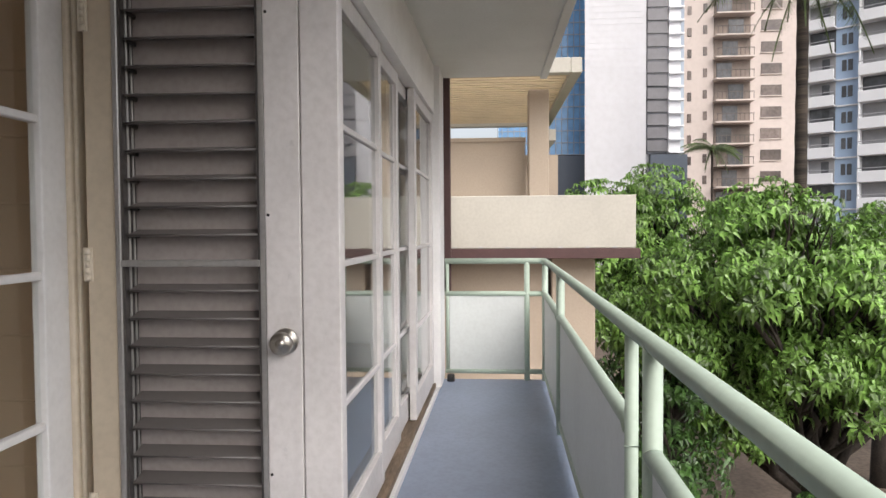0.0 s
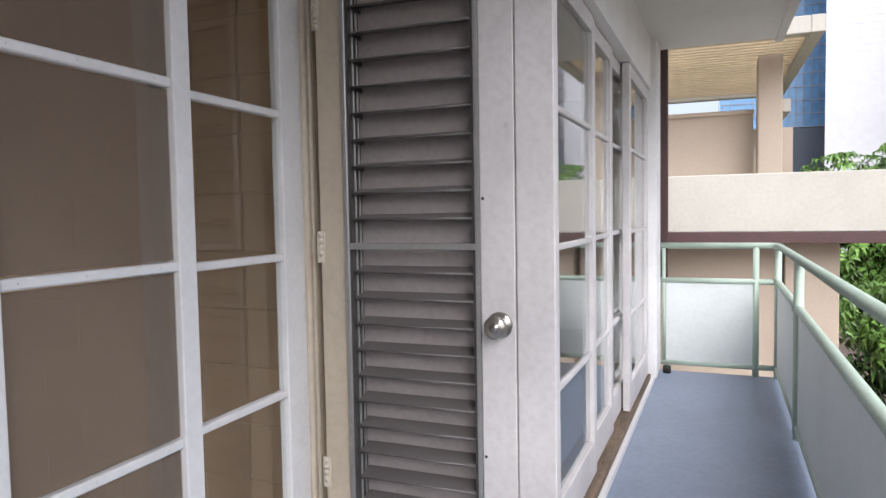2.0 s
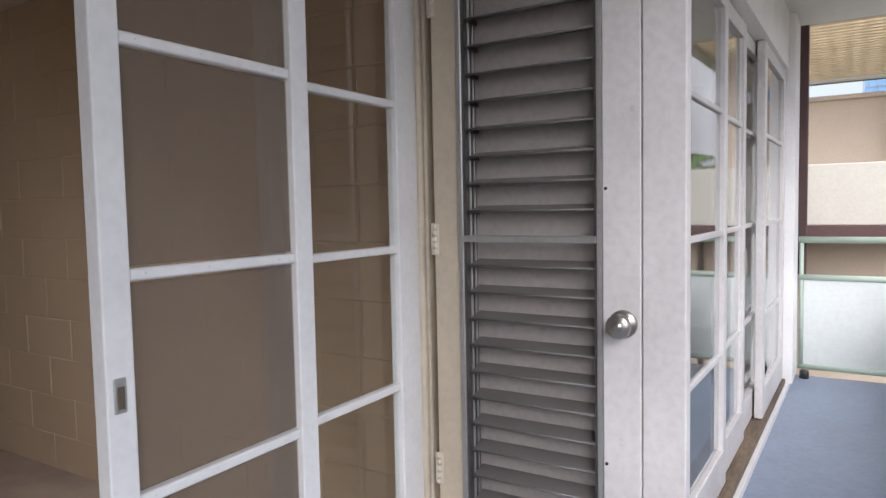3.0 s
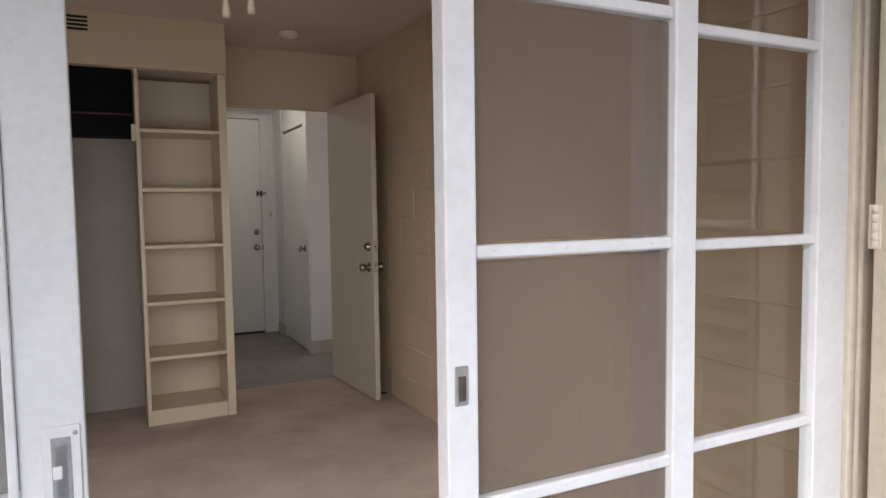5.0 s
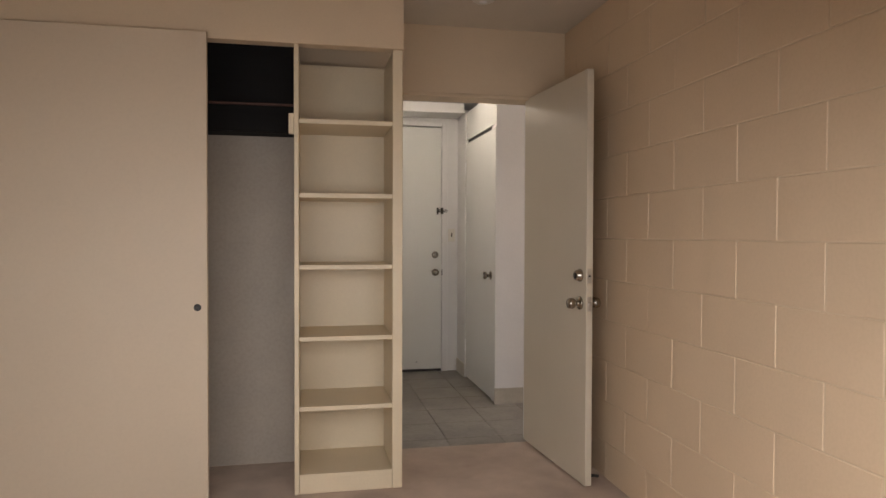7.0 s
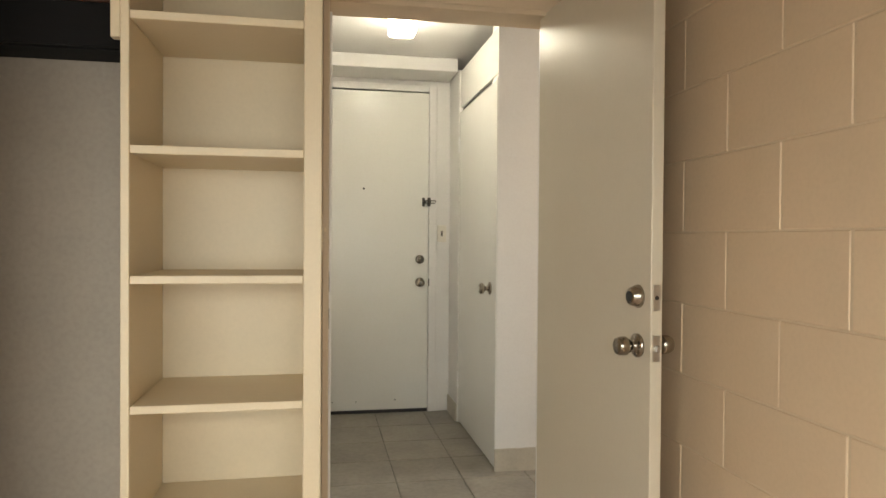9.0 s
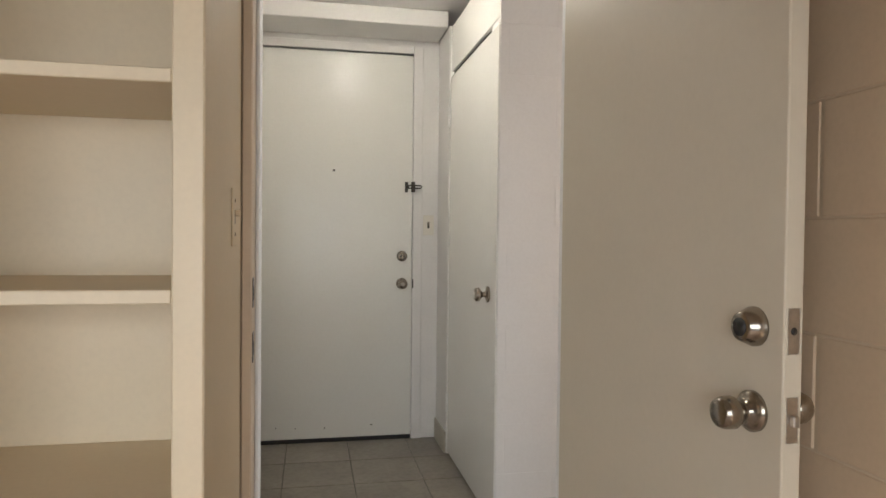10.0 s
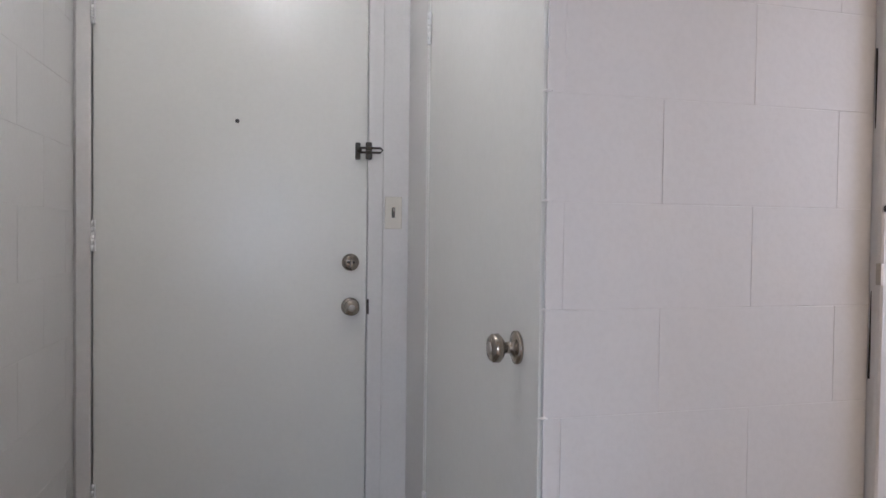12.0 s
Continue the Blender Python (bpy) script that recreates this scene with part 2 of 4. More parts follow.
# ---------------------------------------------------------------- the flat: shell
RX, CZ, LZ = 1.19, 2.40, 2.47          # block wall, room ceiling, lanai ceiling
DY0, DY1 = -2.18, -1.97                # doorway wall
SF = -6.06                             # inner face of the lanai wall
LF = 0.14                              # lanai floor
WY = -6.836                            # window wall of the next room

structure("floor_room", B(-3.2, RX, SF, -2.13, -0.2, 0.0), CARPET, "taupe cut-pile carpet with faint traffic stains", "carpet")
structure("floor_hall", B(-0.25, 3.0, -2.128, 0.3, -0.2, -0.006), GROUT, "dark grout bed under grey floor tiles", "floor")
structure("ceiling_room", B(-3.4, RX + 0.2, -6.24, DY0 + 0.002, CZ, CZ + 0.2), CEIL, "cream painted textured ceiling", "ceiling")
structure("ceiling_hall", B(-0.25, 3.0, DY0 + 0.004, 0.3, 2.352, CZ + 0.2), HALLW, "painted hall ceiling", "ceiling")
wall_east = structure("wall_east", B(RX + 0.004, RX + 0.2, SF - 0.12, DY0, -0.2, CZ), CREAM, "cream painted concrete block wall", "wall")
structure("wall_west", B(-3.4, -3.2, -6.24, DY0, -0.2, CZ), CREAM, "plain cream painted wall", "wall")
bm = B(-3.4, 0.165, DY0, DY1, -0.2, CZ)
box(bm, 0.165, 1.022, DY0, DY1 - 0.06, 2.025, CZ)
box(bm, 1.022, 3.0, DY0, DY1 - 0.06, -0.2, CZ)
structure("wall_doorway", bm, CREAM, "cream painted wall with an open doorway", "wall")
wall_hall_left = structure("wall_hall_left", B(-0.25, -0.054, DY1, 0.3, -0.2, CZ), HALLW, "white painted block wall of the hall", "wall")
bm = B(-0.054, -0.02, -0.004, 0.3, -0.2, CZ)
box(bm, -0.02, 0.915, -0.004, 0.3, 2.205, CZ)
box(bm, 0.915, 1.3, -0.004, 0.3, -0.2, CZ)
structure("wall_entry", bm, HALLW, "off-white painted wall round the front door", "wall")
structure("beam_entry", B(-0.052, 1.03, -0.30, -0.006, 2.265, 2.3505, bevel=0.004), HALLW, "painted beam over the front door", "beam")
bm = B(3.0, 3.2, DY0, -2.0, -0.2, CZ)
box(bm, 3.0, 3.2, -1.25, 0.3, -0.2, CZ)
box(bm, 3.0, 3.2, -2.0, -1.25, -0.2, 0.85)
box(bm, 3.0, 3.2, -2.0, -1.25, 2.05, CZ)
structure("wall_hall_far", bm, HALLW, "plain white wall", "wall")
structure("corridor_backing", B(-0.4, 1.5, 0.3, 0.5, -0.2, CZ + 0.2), HALLW, "plain wall behind the front door", "wall")
# ---------------------------------------------------------------- hall


def knob_set(name, parent, at, axis, material, r=0.027, reach=0.06):
    k = part(name, lathe(bmesh.new(), at, axis, [(0, r * 1.15), (0.006, r * 1.15), (0.009, r * 0.85), (0.012, r * 0.42), (reach * 0.5, r * 0.4), (reach * 0.58, r * 0.75), (reach * 0.7, r), (reach * 0.9, r * 0.98), (reach, r * 0.8), (reach + 0.001, 0)]), material, parent, "satin metal knob on a round rose")
    end = Vector(at) + Vector(axis).normalized() * (reach + 0.001)
    part("keyway", lathe(bmesh.new(), end, axis, [(-0.004, r * 0.45), (0.002, r * 0.42), (0.0022, 0)], 12), STEEL, k)
    return k


def hinge(parent, at, axis_x, h=0.09, material=None):
    """A butt hinge: knuckle of five joints and a leaf."""
    x, y, z = at
    bm = bmesh.new()
    for k in range(5):
        z0 = z - h / 2 + k * h / 5
        tube(bm, [(x, y, z0 + 0.001), (x, y, z0 + h / 5 - 0.001)], 0.007, 10)
    hb = part("hinge", bm, material or TRIMW, parent, "painted-over butt hinge")
    sx, sy = (0.012, 0.002) if axis_x else (0.002, 0.012)
    part("hinge_leaf", B(x - sx, x + sx, y - sy, y + sy, z - h / 2, z + h / 2, bevel=0.001), material or TRIMW, hb)
    return hb


# front door
front_door = thing("door_1", (0.45, 0.02, 0.0), "closed white enamelled flush front door with brass-toned locks", "door", kind="structure")
leaf = part("leaf", B(0.0008, 0.8907, 0.0, 0.042, 0.02, 2.185, bevel=0.003, segs=2), EDOOR, front_door)
part("peephole", lathe(bmesh.new(), (0.447, 0.001, 1.523), (0, -1, 0), [(0, 0.007), (0.003, 0.007), (0.004, 0.004)], 14), DARKM, front_door, "small dark peephole")
db = part("deadbolt", lathe(bmesh.new(), (0.833, 0.0, 1.045), (0, -1, 0), [(0, 0.031), (0.008, 0.03), (0.014, 0.024), (0.016, 0.02), (0.0165, 0)]), BRASSY, front_door, "round thumb-turn deadbolt")
part("thumb_turn", B(0.828, 0.838, -0.034, -0.015, 1.028, 1.062, bevel=0.003), BRASSY, db)
knob_set("knob", front_door, (0.833, 0.0, 0.888), (0, -1, 0), BRASSY, 0.028, 0.055)
for z in (1.86, 1.13, 0.27):
    hinge(front_door, (0.0, -0.006, z), True, 0.1)
for cx, cz, cw in ((0.135, 0.085, 0.006), (0.242, 0.078, 0.005), (0.40, 0.075, 0.008), (0.66, 0.082, 0.012)):
    part("paint_chip", B(cx, cx + cw, -0.0012, 0.0005, cz, cz + 0.006, bevel=0.0005), GUNM, front_door, "dark chip in the enamel")
# dark strip stands in for the shade in the gap under the leaf
part("sweep", B(0.006, 0.885, 0.004, 0.04, -0.004, 0.018), DARKM, front_door, "dark strip for the shaded gap under the door")
guard = thing("swing_bar_guard", (0.885, -0.01, 1.44), "dark metal swing bar door guard on the jamb", "lock")
part("plate", B(0.846, 0.864, -0.008, -0.001, 1.408, 1.468, bevel=0.003, segs=2), GUNM, guard)
part("ball_post", lathe(bmesh.new(), (0.855, -0.008, 1.438), (0, -1, 0), [(0, 0.006), (0.02, 0.006), (0.024, 0.010), (0.034, 0.010), (0.038, 0)], 12), GUNM, guard)
bm = tube(bmesh.new(), [(0.855, -0.036, 1.446), (0.93, -0.046, 1.446), (0.937, -0.046, 1.438), (0.93, -0.046, 1.430), (0.855, -0.036, 1.430)], 0.004, 8)
part("swing_bar", bm, GUNM, guard)
part("strike", B(0.8895, 0.897, -0.0195, -0.0165, 0.862, 0.915, bevel=0.001), GUNM, front_door, "dark strike plate")
for sx, sz in ((0.824, 1.045), (0.842, 1.045), (0.822, 0.888)):
    part("keyhole", lathe(bmesh.new(), (sx, -0.0163, sz), (0, -1, 0), [(0, 0.005), (0.0006, 0.005), (0.0007, 0)], 10), DARKM, front_door)
part("jamb_plate", B(0.88, 0.902, -0.03, -0.0165, 1.408, 1.468, bevel=0.004, segs=2), GUNM, guard)
bm = B(-0.046, -0.0005, -0.017, -0.005, -0.004, 2.235, bevel=0.003)
structure("door_trim_left", bm, HALLW, "painted front door casing", "trim")
structure("door_trim_right", B(0.8905, 0.945, -0.017, -0.005, -0.004, 2.235, bevel=0.003), HALLW, "painted front door casing", "trim")
structure("door_trim_head", B(-0.0002, 0.8902, -0.0165, -0.005, 2.19, 2.235, bevel=0.003), HALLW, "painted front door head casing", "trim")

# closet beside the front door
CX = 1.043
bm = B(CX - 0.005, 1.3, -0.30, -0.006, -0.004, 2.274)
structure("wall_closet_side", bm, HALLW, "narrow painted wall beside the front door", "wall")
hall_closet = thing("hall_closet", (1.3, -0.75, 0.0), "painted hall closet with a narrow flush door", "closet")
part("top_panel", B(CX + 0.006, CX + 0.03, -1.248, -0.302, 2.03, 2.27, bevel=0.003), EDOOR, hall_closet)
part("back", B(1.5, 1.52, -1.248, -0.302, 0.0, 2.25), HALLW, hall_closet)
part("roof", B(CX + 0.03, 1.5, -1.248, -0.302, 2.235, 2.255), HALLW, hall_closet)
cd = part("door", B(CX, CX + 0.034, -1.235, -0.315, 0.012, 2.0, bevel=0.003), EDOOR, hall_closet, "flush painted closet door, shut")
knob_set("knob", hall_closet, (CX - 0.001, -1.125, 0.925), (-1, 0, 0), BRASSY, 0.029, 0.058)
part("stile", B(CX - 0.004, CX + 0.03, -0.33 + 0.017, -0.302, 0.0, 2.27, bevel=0.003), EDOOR, hall_closet)
# dark strip set in the groove over the door as its shade
part("shadow_gap", B(CX + 0.02, CX + 0.03, -1.24, -0.315, 2.001, 2.029), DARKM, hall_closet)
for z in (1.79, 0.28):
    hinge(hall_closet, (CX - 0.006, -0.322, z), False, 0.1)
structure("pier_core", B(1.052, 1.76, -1.236, -1.249 + 0.15, -0.2, CZ), HALLW, "core of the white block pier", "wall")
pier = structure("wall_pier", B(1.049, 1.765, -1.2475, -1.237, -0.2, CZ), HALLW, "white painted concrete block pier beside the closet", "wall")
structure("wall_kitchen", B(1.8605, 3.0, -1.2, -1.05, -0.2, CZ), HALLW, "plain white wall past the pier", "wall")
structure("skirting_pier", B(1.036, 1.79, -1.262, -1.2495, -0.005, 0.115, bevel=0.003), SKIRT, "beige tile skirting along the pier", "baseboard")
structure("skirting_entry", B(CX - 0.016, CX - 0.0055, -0.30, -0.018, -0.005, 0.115, bevel=0.003), SKIRT, "beige tile skirting by the front door", "baseboard")
structure("skirting_left", B(-0.0535, -0.043, DY1 + 0.01, -0.018, -0.005, 0.115, bevel=0.003), SKIRT, "beige tile skirting in the hall", "baseboard")
sw = thing("light_switch", (0.983, -0.008, 1.22), "white toggle light switch plate beside the front door", "switch")
part("plate", B(0.952, 1.014, -0.0095, -0.0045, 1.165, 1.28, bevel=0.002), PLATE, sw)
part("slot", B(0.977, 0.989, -0.0102, -0.0094, 1.205, 1.24), GUNM, sw, "dark toggle slot")
part("toggle", B(0.978, 0.988, -0.022, -0.0101, 1.226, 1.242, bevel=0.002), BRASSY, sw, "worn dark toggle")
lamp = thing("ceiling_lamp", (0.58, -1.03, 2.35), "small square glowing glass ceiling lamp in the hall", "lamp")
part("base", B(0.50, 0.66, -1.11, -0.95, 2.335, 2.351, bevel=0.004), PLATE, lamp)
shade = part("shade", B(0.51, 0.65, -1.10, -0.96, 2.255, 2.336, bevel=0.02, segs=3), GLOW, lamp, "glowing white glass shade")
shade.visible_shadow = False

side_door = thing("door_2", (-0.05, -1.75, 0.0), "white flush side door in the hall, shut, with a dark metal knob", "door", kind="structure")
part("leaf", B(-0.052, -0.036, -1.885, -1.595, 0.012, 2.02, bevel=0.003), EDOOR, side_door)
part("rose_plate", B(-0.036, -0.033, -1.672, -1.63, 0.83, 0.93, bevel=0.001), GUNM, side_door, "dark latch plate")
knob_set("knob", side_door, (-0.033, -1.65, 0.88), (1, 0, 0), GUNM, 0.027, 0.06)
frame_edge = thing("side_door_frame", (1.8, -1.25, 0.0), "white painted door frame edge past the pier with a dark latch", "door frame")
part("casing", B(1.7685, 1.86, -1.272, -1.205, 0.0, 2.06, bevel=0.008, segs=2), HALLW, frame_edge)
part("catch", B(1.771, 1.83, -1.2785, -1.2715, 1.205, 1.217, bevel=0.002), DARKM, frame_edge, "thin black catch")
part("strike", B(1.767, 1.7745, -1.2745, -1.262, 1.055, 1.1, bevel=0.001), STEEL, frame_edge)
bm = tube(bmesh.new(), [(1.7675 + 0.004 * math.sin((z - 0.86) * 4.5), -1.2515, z) for z in np.linspace(0.86, 1.54, 24)], 0.0022, 6)
part("caulk_crack", bm, DARKM, frame_edge, "dark crack along the joint")

# doorway: jambs, stops, casing, strikes
structure("jamb_left", B(0.1665, 0.19, DY0 - 0.002, DY1 + 0.003, -0.004, 2.024, bevel=0.003), PANELP, "painted door jamb with strike plates", "trim")
structure("stop_left", B(0.1905, 0.2, -2.088, -2.052, -0.003, 2.0, bevel=0.003, segs=2), TRIMW, "painted door stop", "trim")
structure("stop_bead_left", B(0.1905, 0.195, -2.048, -2.026, -0.003, 2.0, bevel=0.0025, segs=2), HALLW, "painted bead beside the door stop", "trim")
structure("casing_bead_left", B(0.1905, 0.197, -2.012, -1.968, -0.003, 2.0, bevel=0.004, segs=2), TRIMW, "painted moulded edge of the door casing", "trim")
structure("stop_right", B(0.993, 1.0055, -2.075, -2.045, -0.003, 2.0, bevel=0.003, segs=2), TRIMW, "painted door stop on the hinge side", "trim")
structure("jamb_right", B(1.006, 1.021, DY0 - 0.002, DY1 - 0.056, -0.004, 2.024, bevel=0.003), DOORP, "painted door jamb", "trim")
structure("casing_hall_right", B(1.023, 1.082, DY1 - 0.0555, DY1 - 0.035, -0.003, 2.07, bevel=0.006, segs=2), HALLW, "white painted casing with chipped edges", "trim")
structure("jamb_head", B(0.191, 1.0055, DY0 - 0.002, DY1 - 0.056, 2.005, 2.0245, bevel=0.003), CREAM, "painted door head", "trim")
structure("casing_hall_left", B(0.13, 0.19, DY1 + 0.0035, DY1 + 0.075, -0.003, 2.07, bevel=0.004), TRIMW, "painted casing on the hall side", "trim")
for z, n in ((1.028, "deadbolt_strike"), (0.898, "latch_strike")):
    st = thing(n, (0.191, -2.15, z), "metal strike plate with a dark slot in the jamb", "strike plate")
    part("plate", B(0.1902, 0.192, -2.166, -2.134, z - 0.035, z + 0.035, bevel=0.0005), GUNM, st)
    part("slot", B(0.1915, 0.1926, -2.159, -2.141, z - 0.017, z + 0.014), DARKM, st)
rs = thing("toggle_switch", (0.1675, -2.33, 1.22), "ivory toggle switch plate on the bookcase side", "switch")
part("plate", B(0.1648, 0.1685, -2.37, -2.295, 1.14, 1.26, bevel=0.0015), SHELFP, rs)
part("slot", B(0.1681, 0.1689, -2.338, -2.326, 1.186, 1.216), BRASSY, rs, "dull metal toggle slot")
part("toggle", B(0.1687, 0.1805, -2.336, -2.328, 1.202, 1.216, bevel=0.002), SHELFP, rs)
for z in (1.165, 1.235):
    part("screw", lathe(bmesh.new(), (0.1685, -2.332, z), (1, 0, 0), [(0, 0.0045), (0.001, 0.004), (0.0012, 0)], 8), BRASSY, rs)

# open room door
HX, HY = 0.966, -2.13
DA = math.radians(4.0)
room_door = thing("room_door", (HX, HY, 0.0), "beige enamelled flush door standing open against the block wall", "door")


def dpart(name, bm, material, parent, label=""):
    bmesh.ops.rotate(bm, cent=(HX, HY, 0), matrix=Matrix.Rotation(DA, 3, "Z"), verts=bm.verts)
    return part(name, bm, material, parent, label)


DL = 0.775
slab = dpart("slab", B(HX + 0.002, HX + 0.037, HY - DL, HY, 0.015, 2.015, bevel=0.003, segs=2), DOORP, room_door)
EY = HY - DL
dpart("edge_plate", B(HX + 0.009, HX + 0.03, EY - 0.001, EY + 0.002, 0.993, 1.063), STEEL, room_door, "steel deadbolt face plate")
dpart("latch_plate", B(HX + 0.009, HX + 0.03, EY - 0.001, EY + 0.002, 0.858, 0.928), STEEL, room_door, "steel latch face plate")
dpart("latch_tongue", B(HX + 0.014, HX + 0.025, EY - 0.011, EY, 0.884, 0.902, bevel=0.002), STEEL, room_door)
dpart("bolt_hole", lathe(bmesh.new(), (HX + 0.0195, EY - 0.0005, 1.028), (0, -1, 0), [(0, 0.006), (0.001, 0.006), (0.0011, 0)], 12), DARKM, room_door)
for sx, x in ((-1, HX + 0.002), (1, HX + 0.037)):
    dpart("knob", lathe(bmesh.new(), (x, EY + 0.062, 0.893), (sx, 0, 0), [(0, 0.033), (0.006, 0.033), (0.01, 0.026), (0.014, 0.013), (0.026, 0.013), (0.031, 0.021), (0.04, 0.0265), (0.056, 0.0255), (0.064, 0.022), (0.066, 0.018), (0.0662, 0)]), BRASSY, room_door, "satin nickel knob on a round rose")
dpart("deadbolt", lathe(bmesh.new(), (HX + 0.002, EY + 0.062, 1.028), (-1, 0, 0), [(0, 0.032), (0.004, 0.032), (0.026, 0.023), (0.028, 0.02), (0.0282, 0)]), BRASSY, room_door, "conical deadbolt cylinder")
dpart("cylinder_face", lathe(bmesh.new(), (HX - 0.0262, EY + 0.062, 1.028), (-1, 0, 0), [(0, 0.015), (0.001, 0.015), (0.0012, 0)], 16), DARKM, room_door)
dpart("door_stop", tube(bmesh.new(), [(HX + 0.037, EY + 0.05, 0.05), (HX + 0.1, EY + 0.05, 0.04)], 0.008, 8), DARKM, room_door, "dark rubber-tipped door stop")

# ---------------------------------------------------------------- room: closet, bookcase
FY = -2.71
HB = 2.105
header = B(-3.2, 0.167, FY - 0.012, FY + 0.06, HB, CZ)
structure("closet_header", header, CREAM, "cream plaster header over the closet", "wall")
structure("closet_filler", B(-3.2, -1.67, FY - 0.012, FY + 0.06, 0.0, HB), CREAM, "plain wall beside the closet", "wall")
bookcase = thing("bookcase", (-0.1, FY + 0.18, 0.0), "tall built-in cream bookcase with six empty shelves", "bookcase")
BX0, BX1, BB = -0.322, 0.116, -2.335
part("side", B(BX0 - 0.022, BX0, FY, BB, 0.0, HB - 0.001, bevel=0.002), SHELFP, bookcase)
part("side", B(BX1, 0.1645, FY, DY0 - 0.003, 0.0, HB - 0.001, bevel=0.003), SHELFP, bookcase)
part("back", B(BX0, BX1, BB, BB + 0.012, 0.0, HB - 0.001), SHELFP, bookcase)
part("kickboard", B(BX0 + 0.001, BX1 - 0.001, FY + 0.004, FY + 0.022, 0.0, 0.088, bevel=0.002), SHELFP, bookcase)
for z in (0.092, 0.412, 0.742, 1.08, 1.417, 1.763):
    part("shelf", B(BX0 + 0.0005, BX1 - 0.0005, FY + 0.003, BB - 0.001, z - 0.022, z, bevel=0.002), SHELFP, bookcase)
part("cleat", B(BX0 - 0.046, BX0 - 0.0225, FY + 0.001, FY + 0.03, 1.69, 1.785, bevel=0.002), SHELFP, bookcase)
panel = thing("sliding_closet_door", (-1.2, FY - 0.03, 0.0), "large plain cream sliding closet door, half open", "closet door")
part("panel", B(-1.66, -0.722, FY - 0.047, FY - 0.014, 0.008, 2.125, bevel=0.003), PANELP, panel)
part("finger_pull", lathe(bmesh.new(), (-0.765, FY - 0.0475, 0.895), (0, -1, 0), [(0, 0.016), (0.002, 0.016), (0.003, 0.011), (0.001, 0.009), (0.0008, 0)], 16), DARKM, panel, "round dark finger pull")
part("guide", B(-1.7, -1.662, FY - 0.05, FY - 0.012, 0.0, 2.12, bevel=0.002), PANELP, panel)
# wall colour lowered to include the shade inside the closet
structure("closet_back", B(-1.67, BX0 - 0.02, DY0 - 0.05, DY0 - 0.002, 0.0, CZ), mat("closet_paint_with_shade", (0.45, 0.385, 0.315), 0.6, vary=0.08), "grey-white closet back wall, coloured darker for the closet's shade", "wall")
clos = thing("closet_shelf", (-1.0, -2.40, 1.74), "dark closet shelf boards, blackened for the closet's shade, with a reddish lip", "shelf")
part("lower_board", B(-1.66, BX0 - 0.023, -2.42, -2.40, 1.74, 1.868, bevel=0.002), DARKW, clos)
# carried up past the real board so the shaded closet top reads black
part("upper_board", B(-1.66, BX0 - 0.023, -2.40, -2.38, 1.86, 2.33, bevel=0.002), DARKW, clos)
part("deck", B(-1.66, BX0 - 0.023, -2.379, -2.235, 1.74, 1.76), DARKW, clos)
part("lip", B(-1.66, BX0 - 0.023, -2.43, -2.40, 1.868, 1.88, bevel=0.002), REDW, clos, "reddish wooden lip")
vent = thing("wall_vent", (-0.765, FY - 0.014, 2.32), "wall vent with four dark horizontal slots", "vent")
# flat black sheet gives the shade inside the vent slots
part("backing", B(-0.965, -0.565, FY - 0.0135, FY - 0.0125, 2.285, 2.37), BLACK, vent)
for k in range(5):
    z = 2.283 + k * 0.0222
    part("slat", B(-0.967, -0.563, FY - 0.018, FY - 0.0137, z - 0.004, z + 0.004, bevel=0.001), CREAM, vent)
smoke = thing("smoke_detector", (0.565, -2.69, CZ), "round white smoke detector on the ceiling", "smoke detector")
part("body", lathe(bmesh.new(), (0.565, -2.69, CZ), (0, 0, -1), [(0, 0.062), (0.012, 0.062), (0.026, 0.054), (0.034, 0.04), (0.0342, 0)], 28), PLATE, smoke)
part("ring", lathe(bmesh.new(), (0.565, -2.69, CZ - 0.034), (0, 0, -1), [(0, 0.02), (0.003, 0.02), (0.0032, 0)], 16), TRIMW, smoke)

cords = thing("pull_cords", (-0.25, -5.61, CZ), "two cream pull cords with bell-shaped ends hanging from the ceiling", "pull cord")
part("ceiling_plate", lathe(bmesh.new(), (-0.25, -5.61, CZ), (0, 0, -1), [(0, 0.05), (0.012, 0.048), (0.02, 0.03), (0.0202, 0)], 20), PLATE, cords)
for x, y, z in ((-0.274, -5.615, 1.72), (-0.224, -5.605, 1.735)):
    part("cord", tube(bmesh.new(), [(x, y, z), (x, y, CZ - 0.015)], 0.0015, 6), PLATE, cords)
    part("tassel", lathe(bmesh.new(), (x, y, z), (0, 0, -1), [(0, 0.003), (0.012, 0.005), (0.05, 0.008), (0.058, 0.007), (0.0582, 0)], 14), SHELFP, cords)

# ---------------------------------------------------------------- lanai wall with sliding leaves
structure("sill_lanai", B(-3.2, 0.94, -6.26, -5.82, -0.2, 0.16, bevel=0.004), TRIMG, "painted raised door sill", "sill")
structure("head_lanai", B(-3.2, 0.94, -6.24, SF, 2.03, LZ), TRIMW, "white head wall over the sliding doors", "wall")
structure("wall_lanai_left", B(-3.4, -2.86, -6.24, SF, 0.16, 2.03), TRIMW, "white wall beside the sliding doors", "wall")


